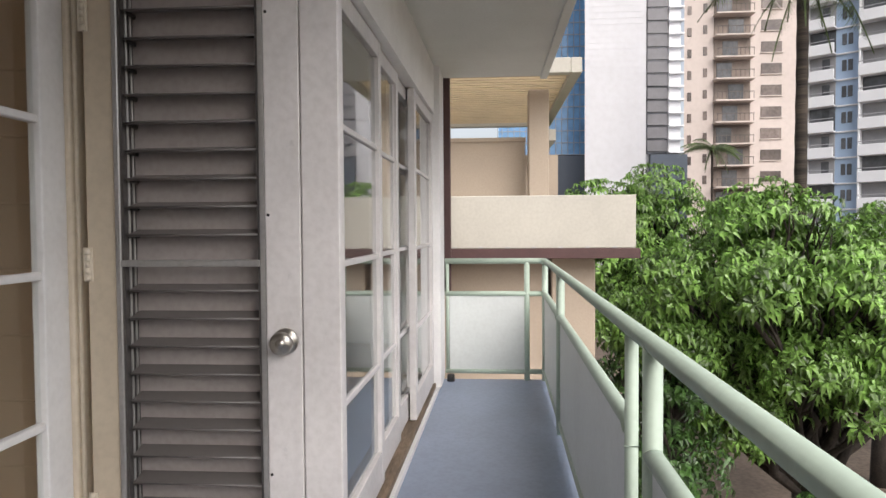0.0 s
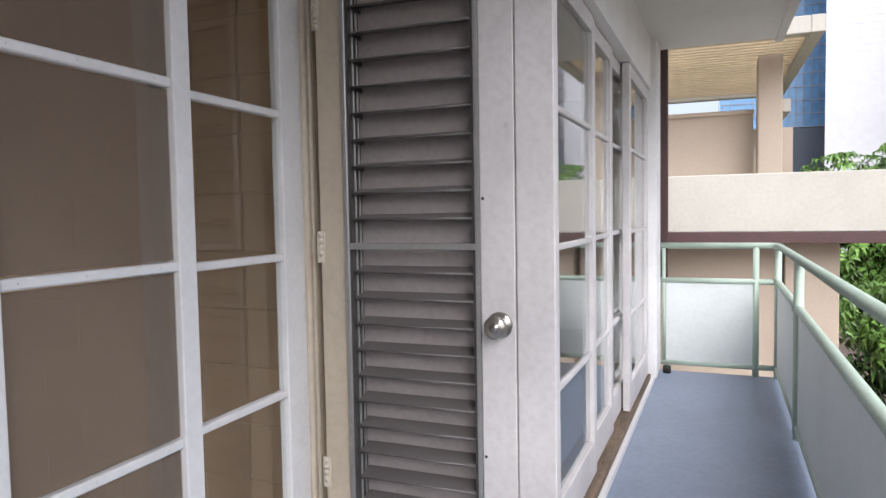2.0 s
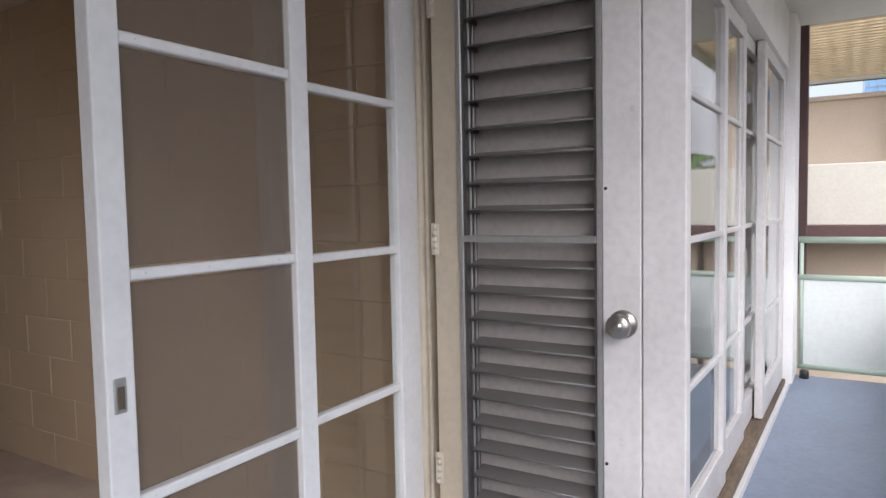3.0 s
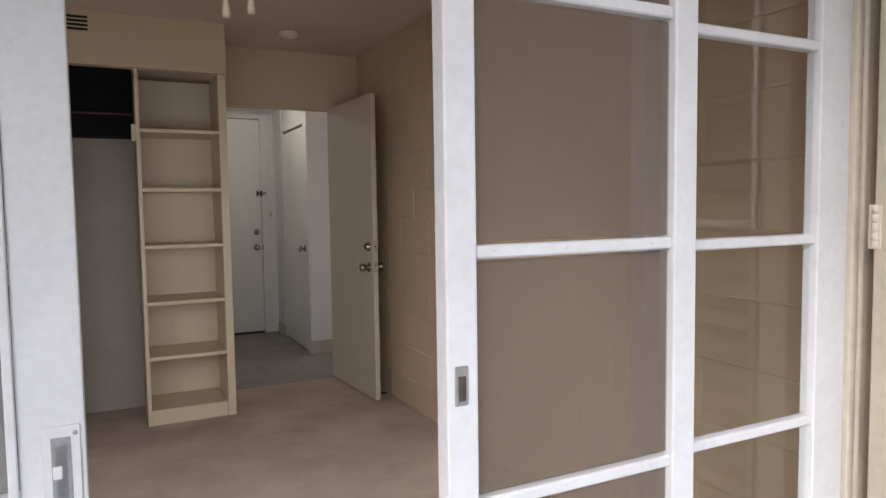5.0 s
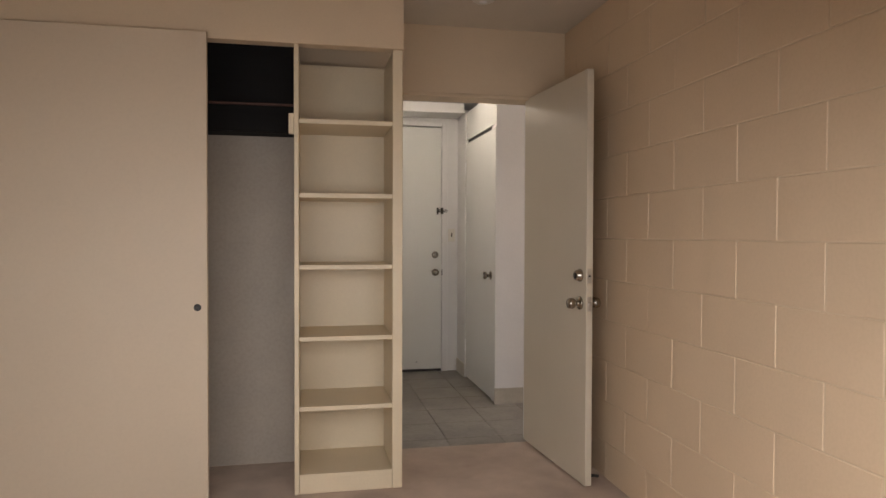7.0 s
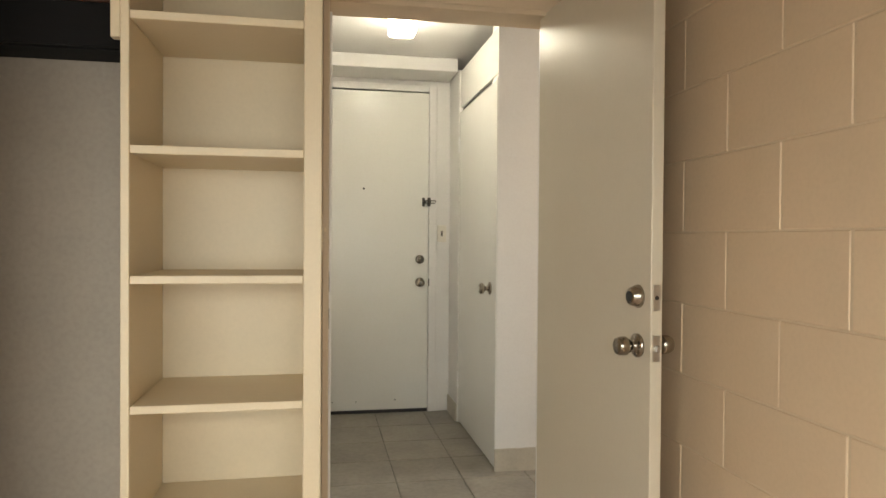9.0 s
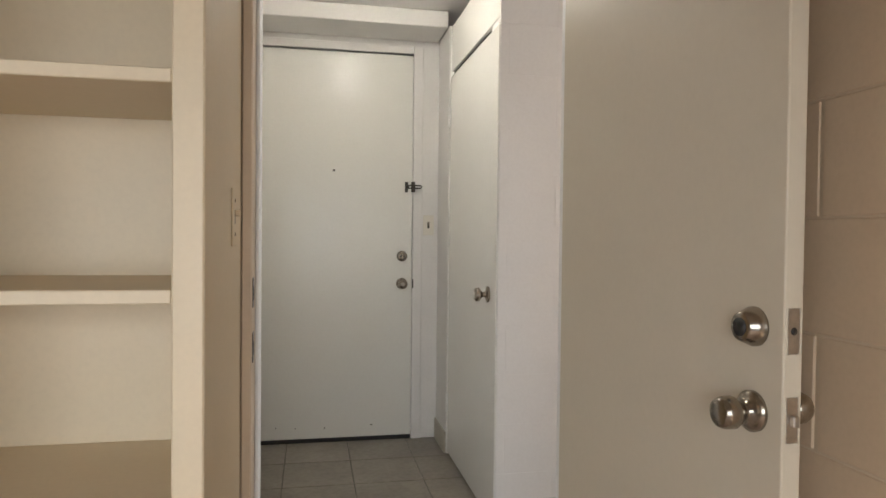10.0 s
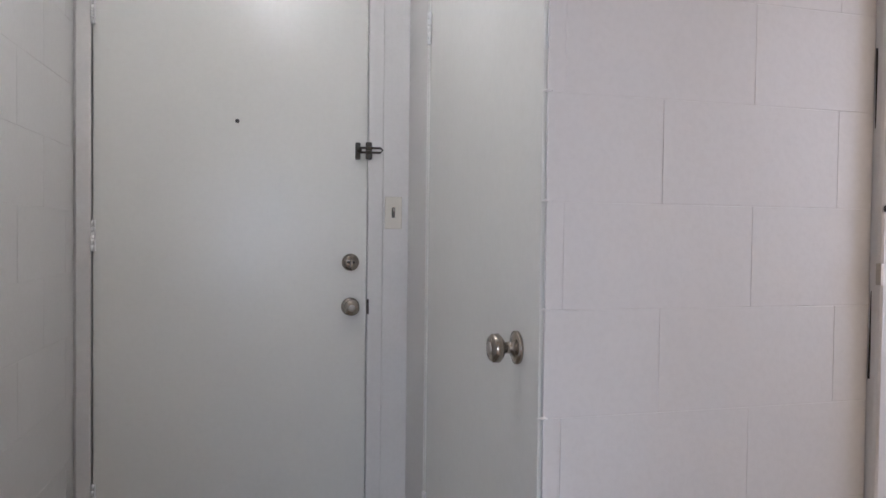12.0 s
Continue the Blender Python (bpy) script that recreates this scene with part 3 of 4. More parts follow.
def leaf_door(name, x0, x1, y, fill, label, handle=None, stile=0.053, mz=(0.47, 0.845, 1.215, 1.596), filler_name="pane"):
    """A four-light sliding leaf: stiles, rails, muntins and its infill."""
    z0, z1 = 0.165, 2.02
    d = thing(name, ((x0 + x1) / 2, y, z0), label, "sliding door", "sliding leaves")
    part("stile", B(x0, x0 + stile, y, y + 0.035, z0, z1, bevel=0.003, segs=2), TRIMW, d)
    part("stile", B(x1 - stile, x1, y, y + 0.035, z0, z1, bevel=0.003, segs=2), TRIMW, d)
    a, b = x0 + stile + 0.0005, x1 - stile - 0.0005
    part("bottom_rail", B(a, b, y + 0.001, y + 0.034, z0, z0 + 0.11, bevel=0.003), TRIMW, d)
    part("top_rail", B(a, b, y + 0.001, y + 0.034, z1 - 0.07, z1, bevel=0.003), TRIMW, d)
    for z in mz:
        mu = part("muntin", B(a, b, y + 0.004, y + 0.03, z - 0.010, z + 0.010, bevel=0.003), TRIMW, d)
        if fill is not PANE:
            for f in (0.08, 0.42, 0.88):
                part("nail_head", lathe(bmesh.new(), (a + (b - a) * f, y + 0.004, z + 0.001), (0, -1, 0), [(0, 0.0018), (0.0004, 0.0016), (0.0006, 0)], 8), TRIMG, mu, "painted nail head")
    edges = [z0 + 0.11, *mz, z1 - 0.07]
    for i in range(len(edges) - 1):
        p = part(filler_name, B(a - 0.004, b + 0.004, y + 0.016, y + 0.0185, edges[i] + 0.0135, edges[i + 1] - 0.0135), fill, d)
        if fill is PANE:
            p.visible_shadow = False
    if handle:
        hx, hz = handle
        h = part("flush_pull", B(hx - 0.011, hx + 0.011, y - 0.003, y + 0.001, hz - 0.027, hz + 0.03, bevel=0.002), ALU, d, "recessed steel finger pull")
        part("recess", B(hx - 0.006, hx + 0.006, y - 0.0036, y - 0.0028, hz - 0.02, hz + 0.016), BRASSY, h)
    return d


leaf_door("screen_door", -0.079, 0.397, -6.162, SCREEN, "white framed sliding insect screen door, partly open", (-0.057, 1.036), filler_name="screen_mesh", stile=0.05, mz=(0.48, 0.853, 1.225, 1.602))
leaf_door("sliding_glass_door", 0.318, 0.868, -6.122, PANE, "white framed four-light glass sliding door", stile=0.094)
structure("track_inner", B(-3.2, -0.53, -5.8195, -5.58, -0.2, 0.16, bevel=0.004), TRIMG, "painted inner track under the pushed-back doors", "sill")
EDGE, FACE = -0.545, -5.70
pushed = leaf_door("screen_door", -1.35, EDGE, FACE, SCREENG, "white framed sliding screen door pushed open", None, filler_name="screen_mesh", stile=0.1, mz=(0.44, 0.81, 1.183, 1.56))
part("bead", B(EDGE - 0.116, EDGE - 0.101, FACE - 0.008, FACE - 0.0005, 0.28, 1.945, bevel=0.002), TRIMW, pushed, "thick painted glazing bead")
lock = part("lock_plate", B(EDGE - 0.067, EDGE - 0.008, FACE - 0.0035, FACE + 0.0001, 0.765, 0.93, bevel=0.0015), TRIMW, pushed, "painted lock plate with a steel latch")
part("recess", B(EDGE - 0.053, EDGE - 0.023, FACE - 0.0045, FACE - 0.0036, 0.785, 0.91, bevel=0.0004), ALU, lock, "worn steel latch recess")
part("slot", B(EDGE - 0.046, EDGE - 0.03, FACE - 0.0052, FACE - 0.0046, 0.8, 0.895), STEEL, lock)
part("latch", B(EDGE - 0.051, EDGE - 0.036, FACE - 0.012, FACE - 0.0053, 0.84, 0.862, bevel=0.002), TRIMW, lock)
part("screw", lathe(bmesh.new(), (EDGE - 0.016, FACE - 0.0035, 0.915), (0, -1, 0), [(0, 0.0045), (0.001, 0.004), (0.0012, 0)], 8), ALU, lock)
leaf_door("sliding_glass_door", -1.45, EDGE - 0.1, FACE + 0.055, PANE, "white framed glass sliding door pushed open behind the screen", stile=0.06)
# two leaves out of view, added so that more daylight enters the room
leaf_door("sliding_glass_door", -2.06, -1.22, -6.162, PANE, "unseen white framed glass door, shut, added to let daylight in", stile=0.05)
leaf_door("sliding_glass_door", -2.85, -2.01, -6.122, PANE, "unseen white framed glass door, shut, added to let daylight in", stile=0.05)
structure("jamb_slider", B(0.8695, 0.94, -6.135, SF, 0.16, 2.03, bevel=0.006, segs=2), TANL, "cream moulded sliding door jamb", "trim")
structure("jamb_bead", B(0.88, 0.906, -6.147, -6.1355, 0.16, 2.03, bevel=0.005, segs=2), TANL, "weathered jamb bead", "trim")

# louvred door on the return wall
PX = 0.82
LOUVE = mat("pale_blade_edge", (0.15, 0.135, 0.13), 0.3, vary=0.15, big=5)
TRACK = mat("grey_clip_track", (0.15, 0.14, 0.135), 0.4, metal=0.6, vary=0.2)
structure("louvre_jamb", B(PX + 0.012, PX + 0.12, -6.272, -6.196, LF, LZ, bevel=0.003), TANJ, "tan painted door jamb with hinges", "trim")
ld = thing("louvre_door", (PX, -6.5, LF), "grey glass louvre door with white stiles and a steel knob", "door")
part("frame", B(PX + 0.004, PX + 0.04, -6.288, -6.2735, LF + 0.01, 2.25, bevel=0.002), ALU, ld, "thin aluminium edge frame")
part("stile", B(PX, PX + 0.04, -6.745, -6.657, LF + 0.01, 2.25, bevel=0.003, segs=2), TRIMG, ld)
part("bead", B(PX + 0.002, PX + 0.03, -6.656, -6.642, LF + 0.01, 2.25, bevel=0.002), ALU, ld)
part("top_rail", B(PX, PX + 0.04, -6.642, -6.289, 2.15, 2.25, bevel=0.003), TRIMG, ld)
part("bottom_rail", B(PX, PX + 0.04, -6.642, -6.289, LF + 0.01, LF + 0.2, bevel=0.003), TRIMG, ld)
part("middle_rail", B(PX + 0.001, PX + 0.03, -6.6415, -6.2885, 1.234, 1.2505, bevel=0.002), ALU, ld)
part("track", B(PX + 0.008, PX + 0.108, -6.2955, -6.2885, LF + 0.2, 2.15), TRACK, ld, "grey louvre clip track")
part("track", B(PX + 0.008, PX + 0.108, -6.6415, -6.635, LF + 0.2, 2.15), TRACK, ld, "grey louvre clip track")
for x in (0.026, 0.048):
    part("operator_bar", B(PX + x, PX + x + 0.005, -6.3015, -6.296, LF + 0.2, 2.15, bevel=0.001), ALU, ld, "pale aluminium louvre operator bar")
RUN, RISE = 0.052, 0.011
for k in range(-14, 13):
    if not k:
        continue
    z = 1.243 + k * 0.0695
    bm = bmesh.new()
    q = [(PX + 0.012, z - 0.003), (PX + 0.0125, z + 0.0025), (PX + 0.012 + RUN, z + RISE + 0.003), (PX + 0.012 + RUN, z + RISE - 0.003)]
    v0 = [bm.verts.new((x, -6.6345, zz)) for x, zz in q]
    v1 = [bm.verts.new((x, -6.302, zz)) for x, zz in q]
    bm.faces.new(v0)
    bm.faces.new(v1[::-1])
    for i in range(4):
        bm.faces.new((v0[i], v1[i], v1[(i + 1) % 4], v0[(i + 1) % 4]))
    bl = part("blade", bm, LOUV, ld)
    part("front_edge", tube(bmesh.new(), [(PX + 0.0115, -6.6345, z), (PX + 0.0115, -6.302, z)], 0.0032, 8), LOUVE, bl, "worn rounded blade edge")
    part("clip", B(PX + 0.012, PX + 0.064, -6.308, -6.3022, z - 0.008, z + 0.004, bevel=0.002), TRACK, bl)
knob_set("knob", ld, (PX - 0.0005, -6.705, 1.052), (-1, 0, 0), STEEL, 0.028, 0.05)
for z in (1.86, 1.24, 0.62):
    hinge(ld, (PX + 0.006, -6.202, z), False, 0.085, TANL)
for z in (1.85, 1.36, 0.72):
    part("screw", lathe(bmesh.new(), (PX, -6.665, z), (-1, 0, 0), [(0, 0.004), (0.001, 0.004), (0.0012, 0)], 8), DARKM, ld)
structure("louvre_backing", B(PX + 0.067, PX + 0.075, -6.745, -6.275, LF, LZ), mat("grey_blind", (0.40, 0.36, 0.345), 0.9, vary=0.1), "grey blind behind the louvres", "blind")
structure("louvre_head", B(PX, PX + 0.12, -6.79, -6.273, 2.252, LZ), TRIMG, "white panel over the louvre door", "trim")
structure("corner_post", B(PX, PX + 0.046, -6.842, -6.7475, LF, LZ, bevel=0.003), TRIMG, "weathered white corner post", "post")

# window wall of the next room
SKEWW = -0.0215


def line_y(x):
    """Outer line of the deck strip along the windows, which runs a little askew."""
    return -6.786 + SKEWW * (x - 2.03)


def along(x0, x1, d0, d1, z0, z1):
    """A long bar beside the strip line, from depth d0 to d1 behind it."""
    return sloped(bmesh.new(), [(x0, line_y(x0) + d0), (x1, line_y(x1) + d0), (x1, line_y(x1) + d1), (x0, line_y(x0) + d1)], z0, z1)


structure("sill_window", along(PX + 0.05, 4.3, 0.0205, 0.22, LF - 0.05, LF + 0.06), WOODS, "bare worn wooden sill", "sill")
structure("strip_window", along(PX + 0.05, 4.37, 0.0, 0.02, LF, LF + 0.03), TRIMW, "white strip along the deck", "trim")
structure("head_window", along(PX + 0.047, 4.05, 0.02, 0.2, 2.13, LZ), TRIMW, "white head panel over the windows", "wall")
structure("end_post", B(4.0, 4.37, WY - 0.012, WY + 0.12, LF + 0.03, LZ, bevel=0.004), TRIMW, "white end post of the window wall", "post")


def window_leaf(x0, x1, y, cols, s=0.05, z0=LF + 0.065, z1=2.125):
    d = thing("window_leaf", ((x0 + x1) / 2, y, z0), "white framed window leaf with small panes", "window", "window leaves")
    part("stile", B(x0, x0 + s, y, y + 0.04, z0, z1, bevel=0.003), TRIMG, d)
    part("stile", B(x1 - s, x1, y, y + 0.04, z0, z1, bevel=0.003), TRIMG, d)
    part("bottom_rail", B(x0 + s, x1 - s, y + 0.001, y + 0.039, z0, z0 + 0.145, bevel=0.003), TRIMG, d)
    part("top_rail", B(x0 + s, x1 - s, y + 0.001, y + 0.039, z1 - 0.07, z1, bevel=0.003), TRIMG, d)
    mz = (0.725, 1.205, 1.668)
    w = (x1 - x0 - 2 * s) / cols
    for c in range(1, cols):
        part("mullion", B(x0 + s + c * w - 0.014, x0 + s + c * w + 0.014, y + 0.006, y + 0.036, z0 + 0.145, z1 - 0.07, bevel=0.003), TRIMG, d)
    ez = [z0 + 0.145, *[m for m in mz if z0 + 0.25 < m < z1 - 0.1], z1 - 0.07]
    for z in ez[1:-1]:
        part("muntin", B(x0 + s, x1 - s, y + 0.008, y + 0.032, z - 0.011, z + 0.011, bevel=0.003), TRIMG, d)
    for i in range(len(ez) - 1):
        for c in range(cols):
            p = part("pane", B(x0 + s + c * w + (0.014 if c else -0.003), x0 + s + (c + 1) * w - (0.014 if c < cols - 1 else -0.003), y + 0.018, y + 0.021, ez[i] + 0.0112, ez[i + 1] - 0.0112), PANE, d)
            p.visible_shadow = False
    return d


for x0, x1, depth, stile in ((1.38, 2.13, 0.055, 0.055), (2.1, 2.69, 0.07, 0.06), (2.62, 3.32, 0.085, 0.06), (3.05, 3.99, 0.035, 0.075)):
    wl = window_leaf(x0, x1, line_y((x0 + x1) / 2) + depth, 1, stile)
    wl.rotation_euler[2] = SKEWW
structure("jamb_window_near", along(PX + 0.05, 1.375, 0.06, 0.11, LF + 0.062, 2.13), TRIMG, "white window jamb beside the corner post", "trim")
structure("latch_window", B(2.672, 2.682, line_y(2.68) + 0.062, line_y(2.68) + 0.0685, 1.0, 1.1, bevel=0.001), ALU, "small worn latch plate on the window stile", "latch")
# the next room, seen through the panes
structure("floor_next", B(RX + 0.2, 6.2, WY + 0.241, -3.0, -0.2, 0.1), CARPET, "carpet of the next room", "carpet")
structure("wall_next_back", B(RX + 0.2, 6.2, -3.0, -2.9, -0.2, LZ), HALLW, "pale wall of the next room", "wall")
structure("wall_next_side", B(6.2, 6.3, WY + 0.12, -2.9, -0.2, LZ), HALLW, "pale side wall of the next room", "wall")
structure("floor_next_entry", B(0.95, RX + 0.199, WY + 0.241, SF - 0.12, -0.2, 0.1), CARPET, "carpet behind the louvre door", "carpet")
structure("ceiling_next_entry", B(0.95, RX + 0.199, WY + 0.12, SF - 0.12, LZ - 0.02, LZ + 0.1), LCEIL, "ceiling behind the louvre door", "ceiling")
structure("ceiling_next", B(RX + 0.2, 6.3, WY + 0.12, -2.9, LZ - 0.02, LZ + 0.1), LCEIL, "white ceiling of the next room", "ceiling")
structure("wall_next_front", B(4.395, 6.3, -6.6, -6.5, -6.0, LZ), TRIMW, "white wall past the windows", "wall")
structure("wall_next_corner", B(4.29, 4.394, WY + 0.1205, -6.5, -0.2, LZ), TRIMW, "white wall corner past the windows", "wall")
structure("wall_next_return", B(PX + 0.1205, RX + 0.2, SF - 0.12, SF, -0.2, LZ), CREAM, "return wall between the rooms", "wall")

# ---------------------------------------------------------------- lanai deck, ceiling, railing
RY, EX = -7.617, 4.39
structure("deck", B(-5.5, EX + 0.02, RY - 0.06, -6.26, LF - 0.18, LF), DECK, "blue-grey painted lanai deck", "deck")
structure("deck_inner", B(PX + 0.076, EX + 0.02, -6.2598, WY + 0.12, LF - 0.18, LF - 0.06), DECK, "slab under the windows", "deck")
structure("ceiling_lanai", B(-5.5, EX, RY - 0.02, -6.0, LZ, LZ + 0.16, bevel=0.006), LCEIL, "off-white painted lanai ceiling", "ceiling")
structure("drip_edge", B(-5.5, EX - 0.001, RY - 0.022, RY + 0.03, LZ - 0.022, LZ - 0.001, bevel=0.003), LCEIL, "drip edge of the lanai ceiling", "trim")
structure("wall_lanai_end", B(-5.7, -5.5, RY - 0.06, -6.0, -0.2, LZ), TRIMW, "white wall at the near end of the lanai", "wall")
rail = thing("railing", (2.0, RY, LF), "pale green pipe railing with white infill panels", "railing")
ZT, ZM, ZB, RR = 1.062, 0.81, 0.205, 0.0222
part("top_rail", tube(bmesh.new(), [(-5.5, RY, ZT)] + [(x, y, ZT) for x, y in ((EX - 0.06, RY), (EX - 0.02, RY + 0.018), (EX, RY + 0.06))] + [(EX, WY - 0.012, ZT)], RR, 16), RAILP, rail)


def bay(x0, x1):
    """One bay of the long railing: two posts, a middle rail that bends into them, a low rail and a panel."""
    r = 0.019
    for x in (x0, x1):
        part("post", tube(bmesh.new(), [(x, RY, LF), (x, RY, ZT)], 0.018 if x == x0 else 0.023, 14), RAILP, rail)
    part("middle_rail", tube(bmesh.new(), [(x0, RY, ZM - 0.06), (x0 + 0.012, RY, ZM - 0.02), (x0 + 0.05, RY, ZM), (x1 - 0.05, RY, ZM), (x1, RY, ZM)], RR, 14), RAILP, rail)
    part("low_rail", tube(bmesh.new(), [(x0, RY, ZB), (x1, RY, ZB)], r, 12), RAILP, rail)
    part("panel", B(x0 + 0.025, x1 - 0.025, RY - 0.006, RY + 0.006, ZB, ZM, bevel=0.002), RPANEL, rail)


bay(-5.35, -3.43)
bay(-3.3, -1.35)
bay(-1.22, 0.743)
bay(0.985, 3.04)
bay(3.13, EX - 0.02)
part("end_post", tube(bmesh.new(), [(EX, -7.48, LF), (EX, -7.48, ZT)], 0.021, 14), RAILP, rail)
part("end_post", tube(bmesh.new(), [(EX, WY - 0.03, ZB), (EX, WY - 0.03, ZT)], 0.014, 12), RAILP, rail)
part("end_middle_rail", tube(bmesh.new(), [(EX, RY, ZM), (EX, WY - 0.012, ZM)], 0.02, 14), RAILP, rail)
part("end_low_rail", tube(bmesh.new(), [(EX, RY, ZB), (EX, WY - 0.012, ZB)], 0.019, 12), RAILP, rail)
part("end_panel", B(EX - 0.006, EX + 0.006, -7.47, WY - 0.045, ZB + 0.01, ZM - 0.01, bevel=0.002), RPANEL, rail, "frosted white infill panel")
rail.rotation_euler[2] = -0.0145
rail.location = (2.0, RY + 0.032, LF)
drain = solid("deck_drain", lathe(bmesh.new(), (EX - 0.06, WY - 0.06, LF), (0, 0, 1), [(0, 0.03), (0.05, 0.028), (0.055, 0.02), (0.056, 0)], 12), DARKM, (EX - 0.06, WY - 0.06, LF), "short black drain stub on the deck", "drain")
# ---------------------------------------------------------------- outdoors
GZ = -5.6
GROUND = mat("ground_soil_and_paving", (0.16, 0.12, 0.09), 0.9, vary=0.35, big=0.4, fine=8, bump=0.4)
structure("ground", B(-400, 400, -400, 400, GZ - 1, GZ), GROUND, "brown planted ground between the buildings", "ground")
structure("building_below", B(-5.5, 6.3, -6.2, 0.3, GZ, -0.2), BEIGE, "beige lower storeys under the flat", "wall")

# neighbour: parapet, beige walls, column and pergola
nb = thing("neighbour_building", (8.0, -6.0, GZ), "beige stucco neighbouring house with a cream parapet and brown fascia", "house")
par = part("parapet", B(6.6, 6.78, -8.78, -4.5, 1.17, 1.75, bevel=0.008), CREAMP, nb, "cream painted parapet with water stains")
part("fascia", B(6.56, 6.8, -8.82, -4.5, 1.06, 1.169, bevel=0.004), BROWN, nb, "dark brown painted fascia board")
part("wall_lower", B(7.0, 11.0, -7.86, -4.5, GZ, 1.05), BEIGE, nb)
part("column_lower", B(6.9, 7.4, -8.39, -7.9, GZ, 1.058, bevel=0.01), BEIGE, nb)
part("terrace", B(6.79, 11.0, -8.6, -4.5, 1.08, 1.2), CREAMP, nb)
part("wall_upper", B(9.0, 9.2, -7.71, -4.5, 1.2, 2.67), BEIGE, nb)
part("wall_cap", B(8.97, 9.23, -7.72, -4.5, 2.64, 2.70, bevel=0.008), BEIGE, nb)
part("column_upper", B(8.6, 8.95, -8.02, -7.74, 1.2, 3.305, bevel=0.012), BEIGE, nb)
part("side_wall", B(10.5, 10.7, -8.33, -7.75, 1.2, 2.6), BEIGE, nb)
part("ledge", B(9.2, 10.8, -8.17, -7.9, 2.67, 2.84, bevel=0.006), CREAMP, nb)
part("roof_far", B(11.95, 12.1, -8.3, -3.5, 3.3, 3.48), CREAMP, nb)
perg = part("pergola_beam", B(7.6, 12.0, -8.34, -8.2, 3.30, 3.49, bevel=0.01), CREAMP, nb)
part("pergola_front_beam", B(7.6, 7.74, -8.199, -4.0, 3.30, 3.49, bevel=0.01), CREAMP, nb)
LAT = mat("cream_pergola_slat", (0.66, 0.54, 0.36), 0.7, vary=0.08)
sl = bevelled_mesh("slat", 0.05, 4.18, 0.09, LAT, 0.004)
for k in range(26):
    piece("slat", sl, (7.82 + k * 0.16, -6.17, 3.39), nb)
sl2 = bevelled_mesh("cross_slat", 4.3, 0.035, 0.05, LAT, 0.004)
for k in range(22):
    piece("cross_slat", sl2, (9.85, -8.1 + k * 0.19, 3.46), nb)
clipm = bevelled_mesh("clip", 0.012, 0.05, 0.018, ALU, 0.002)
for k in range(7):
    piece("clip", clipm, (6.594, -8.55 + k * 0.29, 1.18), nb)
nb.location.z -= 0.085
post = solid("downspout", B(4.42, 4.49, WY - 0.06, WY - 0.005, 0.82, LZ + 0.1, bevel=0.006), BROWN, (4.45, WY, 0.82), "dark brown square steel downspout on the wall end", "downspout")


def bands(bm, x, y0, y1, z0, z1, step, h, d):
    z = z0
    while z < z1:
        box(bm, x - d, x, y0, y1, z, z + h)
        z += step
    return bm


# blue glass tower
BLUEG = mat("blue_curtain_glass", (0.20, 0.43, 0.74), 0.12, vary=0.2, big=0.12, fine=1.5, bump=0.0, spec=0.7)
GREYP = mat("dark_grey_panel", (0.10, 0.12, 0.15), 0.5, vary=0.1, big=0.2)
WHITEP = mat("white_panel_cladding", (0.62, 0.62, 0.64), 0.6, vary=0.05, big=0.15, fine=2)
STACKG = mat("mid_grey_panel", (0.19, 0.185, 0.195), 0.5, vary=0.1, big=0.3, fine=2)
BRAIL = mat("dark_balcony_rail", (0.09, 0.075, 0.065), 0.5, vary=0.2)
LGREY = mat("light_grey_cladding", (0.36, 0.36, 0.38), 0.6, vary=0.08, big=0.2, fine=2)
TOWER = mat("beige_tower_stucco", (0.60, 0.52, 0.475), 0.8, vary=0.06, big=0.1, fine=2)
WIND = mat("dark_window_glass", (0.13, 0.135, 0.145), 0.15, vary=0.3, big=0.35, fine=3, bump=0.0, per_object=0.4)
WINB = mat("brown_tinted_glass", (0.17, 0.135, 0.12), 0.2, vary=0.3, big=0.35, fine=3, bump=0.0, per_object=0.4)
BALC = mat("brown_recess_shade", (0.25, 0.20, 0.17), 0.7, vary=0.25, big=0.4, per_object=0.25)
ABLUE = mat("pale_blue_facade", (0.42, 0.55, 0.72), 0.6, vary=0.06, big=0.2)
AWHITE = mat("white_balcony_front", (0.82, 0.83, 0.85), 0.6, vary=0.04, big=0.2)
gt = thing("glass_tower", (66, -15, GZ), "blue curtain-wall glass office tower", "tower")
part("body", B(62, 74, -16.6, -8.0, 8.4, 70), BLUEG, gt)
part("podium", B(61.5, 74, -16.8, -8.0, GZ, 8.3), GREYP, gt, "dark grey podium")
finm = bevelled_mesh("fin", 0.06, 0.05, 61.6, LGREY, 0.01)
for k in range(16):
    piece("fin", finm, (61.96, -16.575 + k * 0.55, 39.2), gt)
part("spandrel", bands(bmesh.new(), 62.0, -16.6, -8.0, 8.4, 60, 1.1, 0.06, 0.06), LGREY, gt)
# white slab tower with grey balcony stack
wt = thing("white_tower", (57, -18, GZ), "white clad tower with a column of grey panels", "tower")
part("body", sloped(bmesh.new(), [(56, -15.1), (56, -20.1), (69, -22.9), (69, -17.4)], GZ, 70), WHITEP, wt)
part("joint", bands(bmesh.new(), 56.0, -20.09, -15.11, 2, 60, 0.5, 0.06, 0.015), WHITEP, wt)
part("grey_stack", B(70, 76, -26.6, -20.5, GZ, 80), LGREY, wt, "stack of grey panels")
gm = bevelled_mesh("panel", 0.3, 2.1, 1.12, STACKG, 0.02)
